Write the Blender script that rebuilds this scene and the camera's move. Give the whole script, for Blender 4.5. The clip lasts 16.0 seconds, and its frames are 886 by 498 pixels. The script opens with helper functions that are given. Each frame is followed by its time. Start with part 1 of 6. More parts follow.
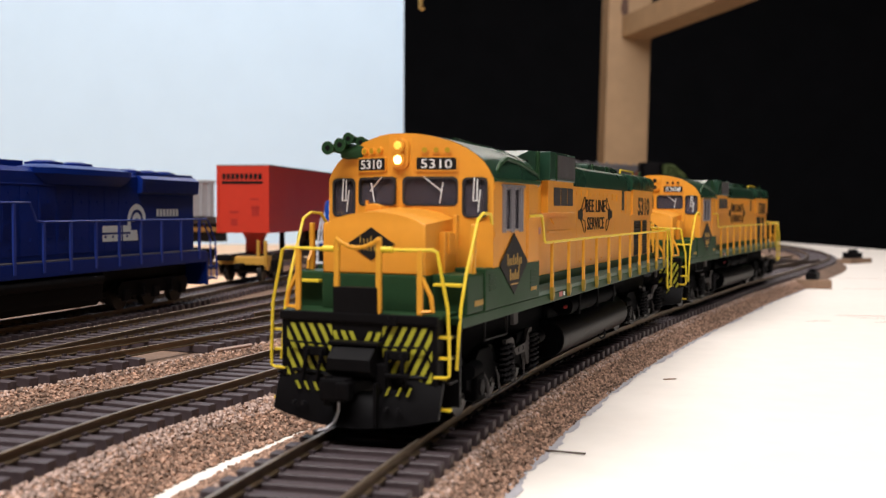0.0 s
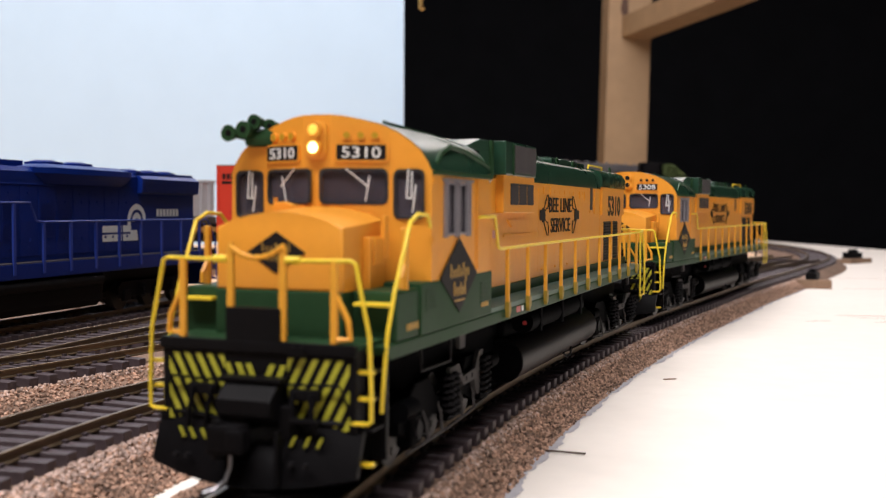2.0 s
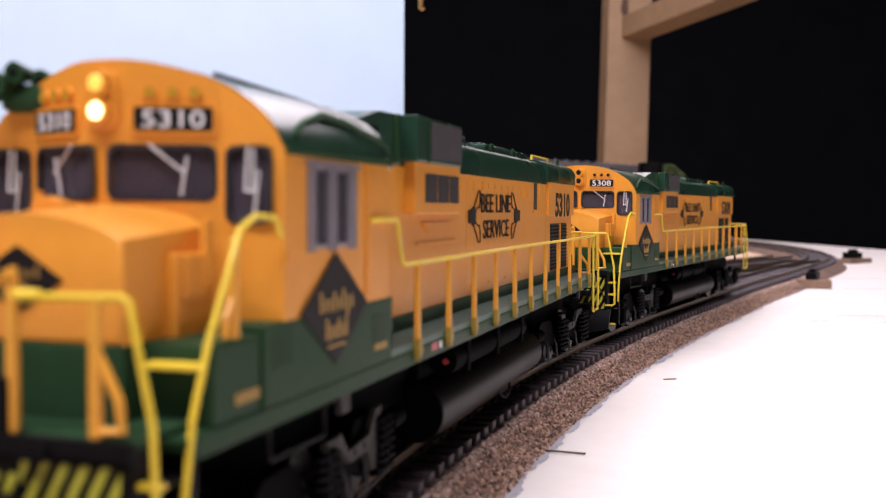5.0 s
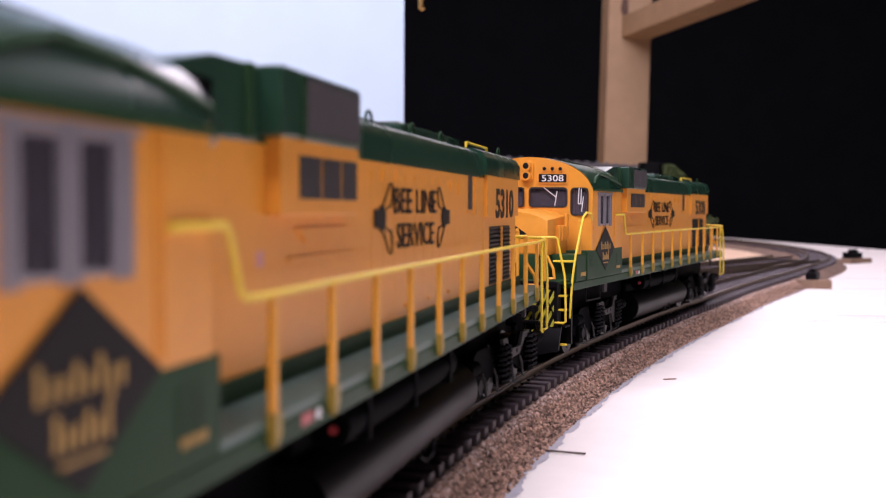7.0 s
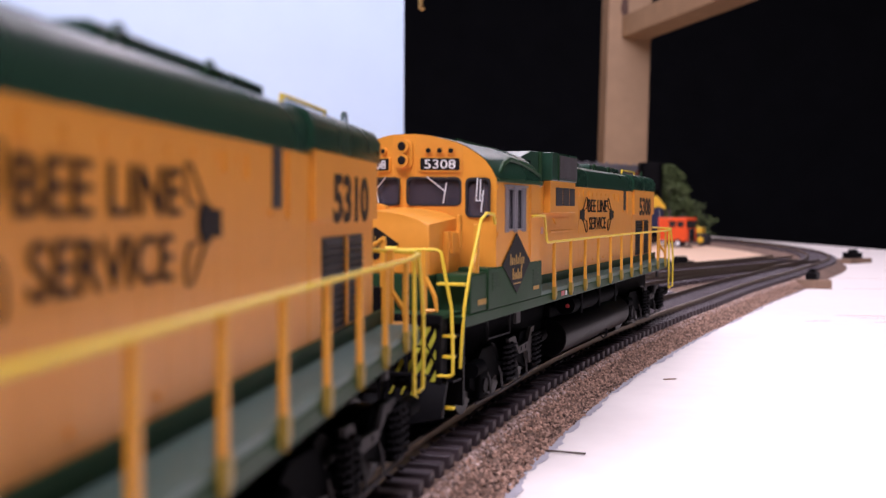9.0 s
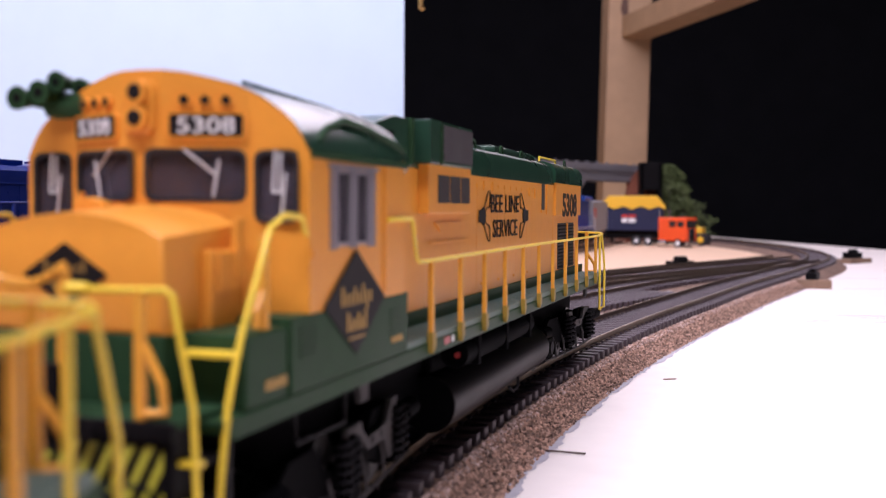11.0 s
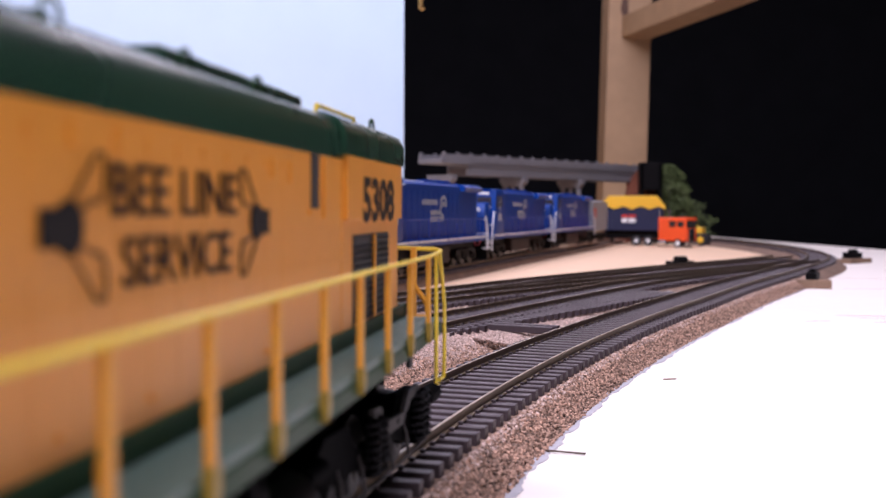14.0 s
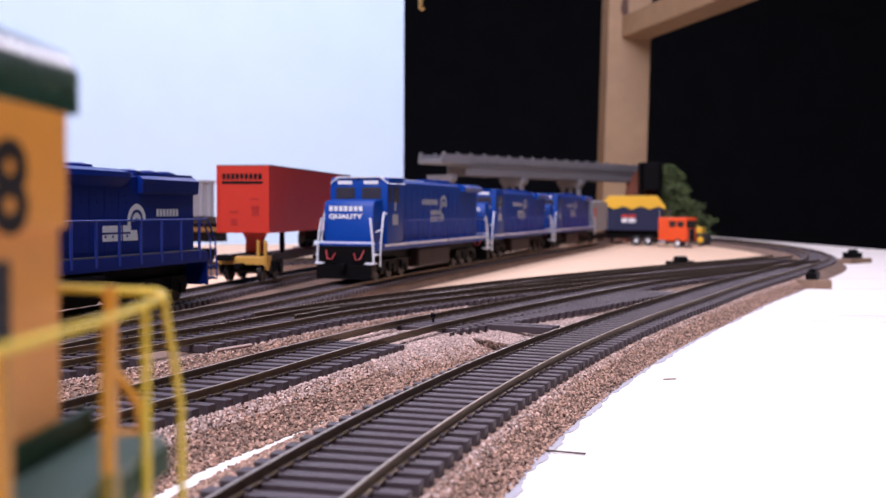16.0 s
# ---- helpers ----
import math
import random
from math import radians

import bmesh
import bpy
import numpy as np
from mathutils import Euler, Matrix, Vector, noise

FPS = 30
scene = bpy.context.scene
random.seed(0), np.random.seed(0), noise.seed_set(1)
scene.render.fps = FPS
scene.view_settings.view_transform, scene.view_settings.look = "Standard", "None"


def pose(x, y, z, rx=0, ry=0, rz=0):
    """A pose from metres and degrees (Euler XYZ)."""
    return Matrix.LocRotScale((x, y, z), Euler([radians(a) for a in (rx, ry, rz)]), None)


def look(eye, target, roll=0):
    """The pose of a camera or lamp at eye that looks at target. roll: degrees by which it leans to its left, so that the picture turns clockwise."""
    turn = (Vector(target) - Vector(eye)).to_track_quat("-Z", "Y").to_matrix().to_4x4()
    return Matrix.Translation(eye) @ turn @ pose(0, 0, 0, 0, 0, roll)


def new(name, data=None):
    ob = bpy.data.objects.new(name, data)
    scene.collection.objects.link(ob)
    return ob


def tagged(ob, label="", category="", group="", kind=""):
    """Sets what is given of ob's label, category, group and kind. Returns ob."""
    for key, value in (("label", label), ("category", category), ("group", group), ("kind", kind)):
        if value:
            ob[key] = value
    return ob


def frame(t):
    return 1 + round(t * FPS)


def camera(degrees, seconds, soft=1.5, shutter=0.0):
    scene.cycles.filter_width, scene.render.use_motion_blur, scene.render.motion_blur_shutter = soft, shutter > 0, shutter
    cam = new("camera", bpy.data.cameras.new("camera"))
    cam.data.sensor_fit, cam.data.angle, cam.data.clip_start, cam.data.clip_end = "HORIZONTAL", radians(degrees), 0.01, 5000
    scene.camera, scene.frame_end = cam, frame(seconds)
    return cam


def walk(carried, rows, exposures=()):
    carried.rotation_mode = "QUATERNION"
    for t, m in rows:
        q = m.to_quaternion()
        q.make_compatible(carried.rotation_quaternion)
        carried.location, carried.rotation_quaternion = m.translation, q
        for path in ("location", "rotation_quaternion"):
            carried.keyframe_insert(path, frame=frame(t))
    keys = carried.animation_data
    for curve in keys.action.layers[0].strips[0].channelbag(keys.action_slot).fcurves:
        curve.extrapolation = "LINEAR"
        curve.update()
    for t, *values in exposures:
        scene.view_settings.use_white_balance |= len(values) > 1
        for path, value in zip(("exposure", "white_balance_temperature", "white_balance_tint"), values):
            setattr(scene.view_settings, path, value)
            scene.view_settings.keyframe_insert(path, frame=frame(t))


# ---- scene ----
cam = camera(46.48, 16.0, soft=1.2)
EYE = pose(0, 0, 0.03924, 90 - 2.184, 0, 0) @ pose(0, 0, 0, 0, 0, 0.231)
cam.data.dof.use_dof = True
cam.data.dof.focus_distance = 0.27
cam.data.dof.aperture_fstop = 32.0
walk(cam, [(0.0, EYE), (16.0, EYE)], [(0.0, -0.12, 6130, 13), (3.5, -0.10, 5930, 20), (6.5, -0.02, 5700, 32), (7.5, -0.07, 5670, 33), (9.0, -0.14, 5620, 34), (11.5, -0.02, 5600, 34), (13.5, -0.12, 5540, 32), (16.0, -0.02, 5420, 30)])

# ---- world and light ----
world = bpy.data.worlds.new("dark_room_air")
scene.world = world
world.use_nodes = True
world.node_tree.nodes["Background"].inputs[0].default_value = (0.9, 0.95, 1.0, 1)
world.node_tree.nodes["Background"].inputs[1].default_value = 0.02


def area(name, eye, target, size, watts, color):
    d = bpy.data.lights.new(name, "AREA")
    d.shape, d.size, d.size_y, d.energy, d.color = "RECTANGLE", size[0], size[1], watts, color
    ob = new(name, d)
    ob.matrix_world = look(eye, target)
    return ob


area("ceiling_tube_lamp", (-0.30, -0.26, 1.1), (0.02, 0.45, 0), (1.2, 0.25), 27.0, (1.0, 0.94, 0.86))
# Unseen fill light added to brighten the backdrop and the yard cars.
area("yard_fill_light", (0.02, 0.74, 1.2), (-0.22, 1.25, 0.1), (1.2, 0.25), 13.0, (1.0, 0.93, 0.86))
# Unseen light added far ahead to put sheen on roofs, ties and rails.
area("back_sheen_light", (0.25, 2.40, 1.15), (0.10, 0.9, 0), (1.2, 0.25), 10.0, (1.0, 0.89, 0.78))

MM = 0.001
RT = 0.0          # rail head
TABLE = -9.5      # board surface, mm


# ---- materials ----
def mat(name, color, rough=0.5, metal=0.0, vary=0.12, scale=400.0, bump=0.0, spec=0.5, coat=0.0, island=False, ior=1.5):
    m = bpy.data.materials.new(name)
    m.use_nodes = True
    n, l = m.node_tree.nodes, m.node_tree.links
    b = n["Principled BSDF"]
    b.inputs["Metallic"].default_value, b.inputs["Specular IOR Level"].default_value = metal, spec
    b.inputs["Coat Weight"].default_value, b.inputs["IOR"].default_value = coat, ior
    co = n.new("ShaderNodeTexCoord")
    fine, wide = n.new("ShaderNodeTexNoise"), n.new("ShaderNodeTexNoise")
    for t, s, d in ((fine, scale, 5), (wide, scale * 0.08, 3)):
        t.inputs["Scale"].default_value, t.inputs["Detail"].default_value = s, d
        l.new(co.outputs["Object"], t.inputs["Vector"])
    add = n.new("ShaderNodeMath")
    add.operation = "ADD"
    l.new(fine.outputs["Fac"], add.inputs[0])
    l.new(wide.outputs["Fac"], add.inputs[1])
    mr = n.new("ShaderNodeMapRange")
    mr.inputs[1].default_value, mr.inputs[2].default_value = 0.6, 1.4
    mr.inputs[3].default_value, mr.inputs[4].default_value = 1 - vary, 1 + vary
    l.new(add.outputs[0], mr.inputs[0])
    fac = mr.outputs[0]
    if island:
        g, oi = n.new("ShaderNodeNewGeometry"), n.new("ShaderNodeMapRange")
        oi.inputs[3].default_value, oi.inputs[4].default_value = 1 - island, 1 + island
        l.new(g.outputs["Random Per Island"], oi.inputs[0])
        mu = n.new("ShaderNodeMath")
        mu.operation = "MULTIPLY"
        l.new(fac, mu.inputs[0])
        l.new(oi.outputs[0], mu.inputs[1])
        fac = mu.outputs[0]
    mix = n.new("ShaderNodeVectorMath")
    mix.operation = "SCALE"
    mix.inputs[0].default_value = color
    l.new(fac, mix.inputs["Scale"])
    l.new(mix.outputs[0], b.inputs["Base Color"])
    rr = n.new("ShaderNodeMapRange")
    rr.inputs[3].default_value, rr.inputs[4].default_value = max(rough - 0.12, 0.03), min(rough + 0.12, 1)
    l.new(wide.outputs["Fac"], rr.inputs[0])
    l.new(rr.outputs[0], b.inputs["Roughness"])
    if bump:
        bp = n.new("ShaderNodeBump")
        bp.inputs["Strength"].default_value, bp.inputs["Distance"].default_value = bump, 0.0004
        l.new(fine.outputs["Fac"], bp.inputs["Height"])
        l.new(bp.outputs[0], b.inputs["Normal"])
    return m


def glow(name, color, strength):
    m = bpy.data.materials.new(name)
    m.use_nodes = True
    b = m.node_tree.nodes["Principled BSDF"]
    b.inputs["Base Color"].default_value = (*color, 1)
    b.inputs["Emission Color"].default_value = (*color, 1)
    b.inputs["Emission Strength"].default_value = strength
    return m


YELLOW = mat("yellow_paint", (0.74, 0.303, 0.022), 0.42, vary=0.05, scale=500, bump=0.03)
FOOT = mat("olive_bracket_paint", (0.30, 0.20, 0.02), 0.5, vary=0.1)
RAILYEL = mat("handrail_yellow_plastic", (0.80, 0.58, 0.025), 0.4, vary=0.05, scale=600)
POSTYEL = mat("stanchion_orange_plastic", (0.74, 0.34, 0.02), 0.45, vary=0.05, scale=600)
STRIPE = mat("stripe_yellow_paint", (0.40, 0.38, 0.025), 0.45, vary=0.06, scale=700)
GREEN = mat("green_paint", (0.022, 0.054, 0.023), 0.4, vary=0.12, scale=500, bump=0.04, ior=1.14)
ROOFGREEN = mat("glossy_green_roof_paint", (0.014, 0.047, 0.026), 0.29, vary=0.12, scale=500, bump=0.04, ior=1.62)
GREENLT = mat("walkway_green_paint", (0.09, 0.148, 0.118), 0.5, vary=0.15, scale=900, bump=0.25)
BLACK = mat("black_plastic", (0.005, 0.0045, 0.005), 0.48, vary=0.2, scale=500, bump=0.1, ior=1.18)
# Darker copy of the black plastic: shade under the frame put into the colour.
SHADEBLACK = mat("shade_darkened_black_plastic", (0.003, 0.003, 0.0035), 0.6, vary=0.2, scale=500, bump=0.1, ior=1.06)
PRINT = mat("black_print", (0.014, 0.012, 0.012), 0.5, vary=0.08, ior=1.2)
GOLD = mat("gold_print", (0.42, 0.25, 0.05), 0.5, vary=0.08)
WHITE = mat("white_print", (0.75, 0.76, 0.75), 0.5, vary=0.04)
SILVER = mat("silver_frame_paint", (0.30, 0.28, 0.30), 0.35, metal=0.3, vary=0.06)
STEEL = mat("wheel_steel", (0.035, 0.032, 0.03), 0.45, metal=0.8, vary=0.2)
GREYM = mat("weathered_grey_plastic", (0.014, 0.013, 0.014), 0.55, vary=0.25, scale=600, bump=0.1, ior=1.15)
RADGREY = mat("radiator_mesh_grey", (0.042, 0.036, 0.038), 0.6, vary=0.15, scale=2500, bump=0.3)
RUBBER = mat("dark_seal", (0.015, 0.015, 0.016), 0.6)
RAILM = mat("weathered_nickel_rail", (0.20, 0.145, 0.088), 0.38, metal=0.75, vary=0.22, scale=300, bump=0.05)
RAILTOP = mat("polished_rail_head", (0.42, 0.34, 0.26), 0.36, metal=0.9, vary=0.1, scale=300)
TIE = mat("dark_plastic_tie", (0.058, 0.041, 0.045), 0.55, vary=0.25, scale=900, bump=0.35)
BALLAST = mat("brown_ballast_bed", (0.20, 0.125, 0.085), 0.9, vary=0.4, scale=900, bump=0.8)
STONES = mat("ballast_grains", (0.33, 0.205, 0.142), 0.85, vary=0.25, scale=1200, island=0.75)
PALESTONES = mat("pale_dusty_grains", (0.50, 0.37, 0.31), 0.9, vary=0.2, scale=1200, island=0.4)
BOARD = mat("painted_plywood", (0.82, 0.755, 0.68), 0.75, vary=0.05, scale=120, bump=0.1)
PLY = mat("bare_tan_plywood", (0.80, 0.55, 0.355), 0.75, vary=0.06, scale=90, bump=0.1)
PLASTER = mat("grey_plaster_edge", (0.42, 0.40, 0.42), 0.8, vary=0.12, scale=400, bump=0.4)
SKYBOARD = mat("pale_blue_backdrop_paint", (0.57, 0.74, 0.90), 0.7, vary=0.03, scale=20)
TIMBER = mat("pine_timber", (0.39, 0.245, 0.125), 0.6, vary=0.16, scale=30, bump=0.1)
DARKTIMBER = mat("dark_timber_spot", (0.10, 0.05, 0.03), 0.7, vary=0.3, scale=60)
# Near-black colour stands in for the unlit room.
DARKWALL = mat("unlit_room_dark", (0.016, 0.016, 0.020), 0.95, vary=0.3, scale=8)
CONBLUE = mat("dark_blue_paint", (0.005, 0.020, 0.165), 0.36, vary=0.08, scale=300, bump=0.04, ior=1.25)
CONBLUE2 = mat("bright_blue_paint", (0.005, 0.046, 0.27), 0.4, vary=0.08, scale=300, bump=0.04, ior=1.3)
REDP = mat("orange_red_paint", (0.56, 0.035, 0.014), 0.42, vary=0.06, scale=250)
CONCRETE = mat("grey_concrete_plastic", (0.165, 0.16, 0.17), 0.6, vary=0.1, scale=200)


# ---- mesh helpers, in millimetres ----
def part(name, bm, material, parent=None, label="", smooth=False, at=None):
    me = bpy.data.meshes.new(name)
    bmesh.ops.recalc_face_normals(bm, faces=bm.faces)
    bmesh.ops.scale(bm, vec=(MM, MM, MM), verts=bm.verts)
    if smooth:
        for f in bm.faces:
            f.smooth = True
    bm.to_mesh(me)
    bm.free()
    for m in material if isinstance(material, (list, tuple)) else [material]:
        me.materials.append(m)
    if smooth:
        me.set_sharp_from_angle(angle=radians(38))
    ob = new(name, me)
    if parent:
        ob.parent = parent
    if at is not None:
        ob.matrix_basis = at
    if label:
        tagged(ob, label)
    return ob


def thing(name, label, category, group="", at=None):
    ob = new(name)
    ob.empty_display_size = 0.01
    if at is not None:
        ob.matrix_basis = at
    return tagged(ob, label, category, group)


def box(bm, x, y, z, bev=0.0, seg=2, taper=None):
    x0, x1 = x
    y0, y1 = y
    z0, z1 = z
    co = [(a, b, c) for c in (z0, z1) for b in (y0, y1) for a in (x0, x1)]
    vs = [bm.verts.new(v) for v in co]
    fs = [bm.faces.new([vs[i] for i in q]) for q in ((0, 1, 3, 2), (4, 6, 7, 5), (0, 4, 5, 1), (2, 3, 7, 6), (0, 2, 6, 4), (1, 5, 7, 3))]
    if bev:
        es = list({e for f in fs for e in f.edges})
        bmesh.ops.bevel(bm, geom=es, offset=bev, segments=seg, affect="EDGES", profile=0.6)
    return vs


def Box(x, y, z, bev=0.0, seg=2):
    bm = bmesh.new()
    box(bm, x, y, z, bev, seg)
    return bm


def rod(bm, p, q, r, seg=8, r2=None):
    p, q = Vector(p), Vector(q)
    m = Matrix.Translation((p + q) / 2) @ (q - p).to_track_quat("Z", "Y").to_matrix().to_4x4()
    bmesh.ops.create_cone(bm, cap_ends=True, segments=seg, radius1=r, radius2=r if r2 is None else r2, depth=(q - p).length, matrix=m)


def Rod(p, q, r, seg=8, r2=None):
    bm = bmesh.new()
    rod(bm, p, q, r, seg, r2)
    return bm


def tube(bm, pts, r, seg=7):
    """A bent wire through pts."""
    pts = [Vector(p) for p in pts]
    rings = []
    side = None
    for i, p in enumerate(pts):
        d = (pts[min(i + 1, len(pts) - 1)] - pts[max(i - 1, 0)]).normalized()
        up = Vector((0, 0, 1)) if abs(d.z) < 0.9 else Vector((1, 0, 0))
        a = d.cross(up).normalized() if side is None else (side - d * side.dot(d)).normalized()
        side = a
        b = d.cross(a)
        rings.append([bm.verts.new(p + a * (r * math.cos(k * math.tau / seg)) + b * (r * math.sin(k * math.tau / seg))) for k in range(seg)])
    for u, v in zip(rings, rings[1:]):
        for k in range(seg):
            bm.faces.new((u[k], u[(k + 1) % seg], v[(k + 1) % seg], v[k]))
    bm.faces.new(rings[0][::-1])
    bm.faces.new(rings[-1])


def Tube(pts, r, seg=7):
    bm = bmesh.new()
    tube(bm, pts, r, seg)
    return bm


def prism(bm, outline, axis, a, b):
    """An outline (two coordinates) pushed along x, y or z from a to b."""
    def put(u, v, w):
        return {"x": (w, u, v), "y": (u, w, v), "z": (u, v, w)}[axis]
    lo = [bm.verts.new(put(u, v, a)) for u, v in outline]
    hi = [bm.verts.new(put(u, v, b)) for u, v in outline]
    n = len(outline)
    fs = [bm.faces.new(lo[::-1]), bm.faces.new(hi)]
    for i in range(n):
        fs.append(bm.faces.new((lo[i], lo[(i + 1) % n], hi[(i + 1) % n], hi[i])))
    return fs


def Prism(outline, axis, a, b, bev=0.0, seg=2):
    bm = bmesh.new()
    fs = prism(bm, outline, axis, a, b)
    if bev:
        es = list({e for f in fs[:2] for e in f.edges})
        bmesh.ops.bevel(bm, geom=es, offset=bev, segments=seg, affect="EDGES", profile=0.6)
    return bm


def rounded(x0, x1, y0, y1, r, n=4):
    out = []
    for cx, cy, a in ((x1 - r, y0 + r, -90), (x1 - r, y1 - r, 0), (x0 + r, y1 - r, 90), (x0 + r, y0 + r, 180)):
        for k in range(n + 1):
            t = radians(a + 90 * k / n)
            out.append((cx + r * math.cos(t), cy + r * math.sin(t)))
    return out


# ---- courses of the tracks (centre lines, mm) ----
def spline(ctrl, step=1.0):
    c = np.array(ctrl, float)
    u = np.r_[0, np.cumsum(np.hypot(*np.diff(c, axis=0).T))]
    m = np.gradient(c, u, axis=0)
    t = np.arange(0, u[-1], step)
    i = np.clip(np.searchsorted(u, t, side="right") - 1, 0, len(u) - 2)
    h = (u[i + 1] - u[i])[:, None]
    a = ((t - u[i]) / (u[i + 1] - u[i]))[:, None]
    p = (2 * a**3 - 3 * a**2 + 1) * c[i] + (a**3 - 2 * a**2 + a) * h * m[i] + (-2 * a**3 + 3 * a**2) * c[i + 1] + (a**3 - a**2) * h * m[i + 1]
    s = np.r_[0, np.cumsum(np.hypot(*np.diff(p, axis=0).T))]
    return s, p


def on(line, q):
    s, p = line
    return np.array([np.interp(q, s, p[:, 0]), np.interp(q, s, p[:, 1])])


def facing(line, q):
    d = on(line, q + 2) - on(line, q - 2)
    return math.atan2(d[1], d[0])


MAIN = spline([(-44, -760), (-44.5, -500), (-45, -300), (-45.3, -150), (-45.3, -60), (-45.3, -20), (-42.9, 20), (-38.2, 60), (-31.3, 100), (-22.5, 140), (-11.8, 180), (0.7, 220),
               (14.8, 260), (30.4, 300), (47.5, 340), (65.7, 380), (85.0, 420), (110.0, 470), (153.2, 557), (206.8, 656), (257.5, 752), (316.5, 871), (355, 984), (382, 1134),
               (393, 1390), (380, 1560), (340, 1720), (270, 1850)])
SECOND = spline([(-100, -60), (-95, 40), (-88, 120), (-79, 168), (-71, 200), (-57, 235.5), (-37, 290.5), (-7, 363), (33, 440), (88, 540), (152, 640), (214, 720), (262, 778)])
THIRD = spline([(-210, 80), (-165, 165), (-136, 215), (-115, 252), (-98, 285), (-88, 307), (-65, 356), (-48, 396), (-28, 430), (5, 480), (45, 532), (105, 602), (180, 690), (248, 772), (303, 850)])
SIXTH = spline([(-64, 384), (-40, 438), (-8, 494), (36, 566), (92, 645), (160, 735), (238, 830), (308, 925)])
FOURTH = spline([(-150, 195), (-131, 250), (-112, 325), (-98, 375), (-80, 440), (-62, 510), (-48, 570), (-3, 720), (105, 1060), (190, 1320), (260, 1560)])
FIFTH = spline([(-240, 60), (-200, 180), (-175, 260), (-152, 337), (-135, 398), (-121, 477), (-106, 575), (-85, 680), (-40, 840), (20, 1040)])


# ---- the setting ----
def slab(name, outline, z0, z1, material, label, category):
    return tagged(part(name, Prism(outline, "z", z0, z1), material), label, category, kind="structure")


table = slab("ground", [(-1300, -900), (735, -900), (640, 300), (507, 1989), (500, 2080), (-1300, 2080)], TABLE - 18, TABLE, BOARD, "pale painted plywood layout board with scuffs", "board")
# Room shell, mostly unseen; its darkness is put into the colour.
slab("floor", [(-4000, -4000), (4000, -4000), (4000, 5000), (-4000, 5000)], -1010, -1000, DARKWALL, "dark room floor", "floor")
for nm, a, b in (("wall_north", (-4000, 4900), (4000, 5000)), ("wall_south", (-4000, -4100), (4000, -4000)), ("wall_west", (-4100, -4000), (-4000, 5000)), ("wall_east", (4000, -4000), (4100, 5000))):
    slab(nm, [(a[0], a[1]), (b[0], a[1]), (b[0], b[1]), (a[0], b[1])], -1000, 1500, DARKWALL, "wall coloured as the dark of the unlit room", "wall")
slab("ceiling", [(-4000, -4000), (4000, -4000), (4000, 5000), (-4000, 5000)], 1500, 1520, DARKWALL, "dark room ceiling", "ceiling")


def tan_panel():
    """Bare plywood among the yard tracks, butted against the painted board beneath the beds."""
    right = [tuple(on(THIRD, q)) for q in np.arange(20, float(np.interp(380, THIRD[1][:, 1], THIRD[0])), 40)] + [tuple(on(SIXTH, q)) for q in np.arange(10, SIXTH[0][-1] - 5, 40)] + [tuple(on(MAIN, q)) for q in np.arange(float(np.interp(930, MAIN[1][:, 1], MAIN[0])), MAIN[0][-1] - 5, 40)]
    slab("plywood_panel", [(-1290, -300), (-260, -300), *right, (230, 2070), (-1290, 2070)], TABLE, TABLE + 0.4, PLY, "bare tan plywood ground inside the yard", "board")


tan_panel()


def backdrop():
    a, b, th = (-55.6, 1450), (-1000, 1270), 6
    d = Vector((b[0] - a[0], b[1] - a[1])).normalized()
    n = Vector((-d.y, d.x)) * -th
    slab("backdrop", [a, b, (b[0] + n.x, b[1] + n.y), (a[0] + n.x, a[1] + n.y)], TABLE, 760, SKYBOARD, "pale blue painted sky backdrop board, faintly scuffed", "backdrop")


backdrop()


def post():
    ob = thing("timber_post", "upright pine post with a joist nailed across it", "post", at=pose(0.343, 1.98, 0, 0, 1.2, 0))
    part("upright", Box((-41, 40), (-20, 69), (-400, 620), 1.5), TIMBER, ob)
    part("joist", Box((0, 57), (-640, 0), (0, 40), 1.2), TIMBER, ob, at=pose(-0.0156, -0.0205, 0.365, 0, 0, 13.5))
    # Small dark brown patch on the front of the post.
    part("dark_spot", Prism([(-12, 400), (-4, 412), (-5, 436), (-10, 446), (-16, 438), (-19, 418)], "y", -20.8, -19.8), DARKTIMBER, ob)


def smudges():
    grey = mat("faint_grey_smudge", (0.45, 0.60, 0.68), 0.8, vary=0.1, scale=60)
    back = bpy.data.objects["backdrop"]
    d = Vector((-944.4, -180.0, 0)).normalized()
    n = Vector((d.y, -d.x, 0)) * -1
    for along, z, ln, w, tilt in ((58, 296, 22, 3.5, 20), (46, 280, 14, 2.2, 35), (75, 270, 16, 1.6, -25), (36, 255, 30, 1.2, 80)):
        c = Vector((-55.6, 1450, z)) + d * along - n * 0.5
        m = Matrix.Translation(c * MM) @ Matrix((( -d.x, 0, -n.x, 0), (-d.y, 0, -n.y, 0), (0, 1, 0, 0), (0, 0, 0, 1))) @ Matrix.Rotation(radians(tilt), 4, "Z")
        part("smudge", Prism([(-ln, 0), (-ln * 0.4, -w), (ln * 0.5, -w * 0.6), (ln, 0), (ln * 0.3, w), (-ln * 0.5, w * 0.7)], "z", -0.4, 0.4), grey, back, at=m)


post()
smudges()


# ---- tracks ----
def upto(line, y):
    return float(np.interp(y, line[1][:, 1], line[0]))


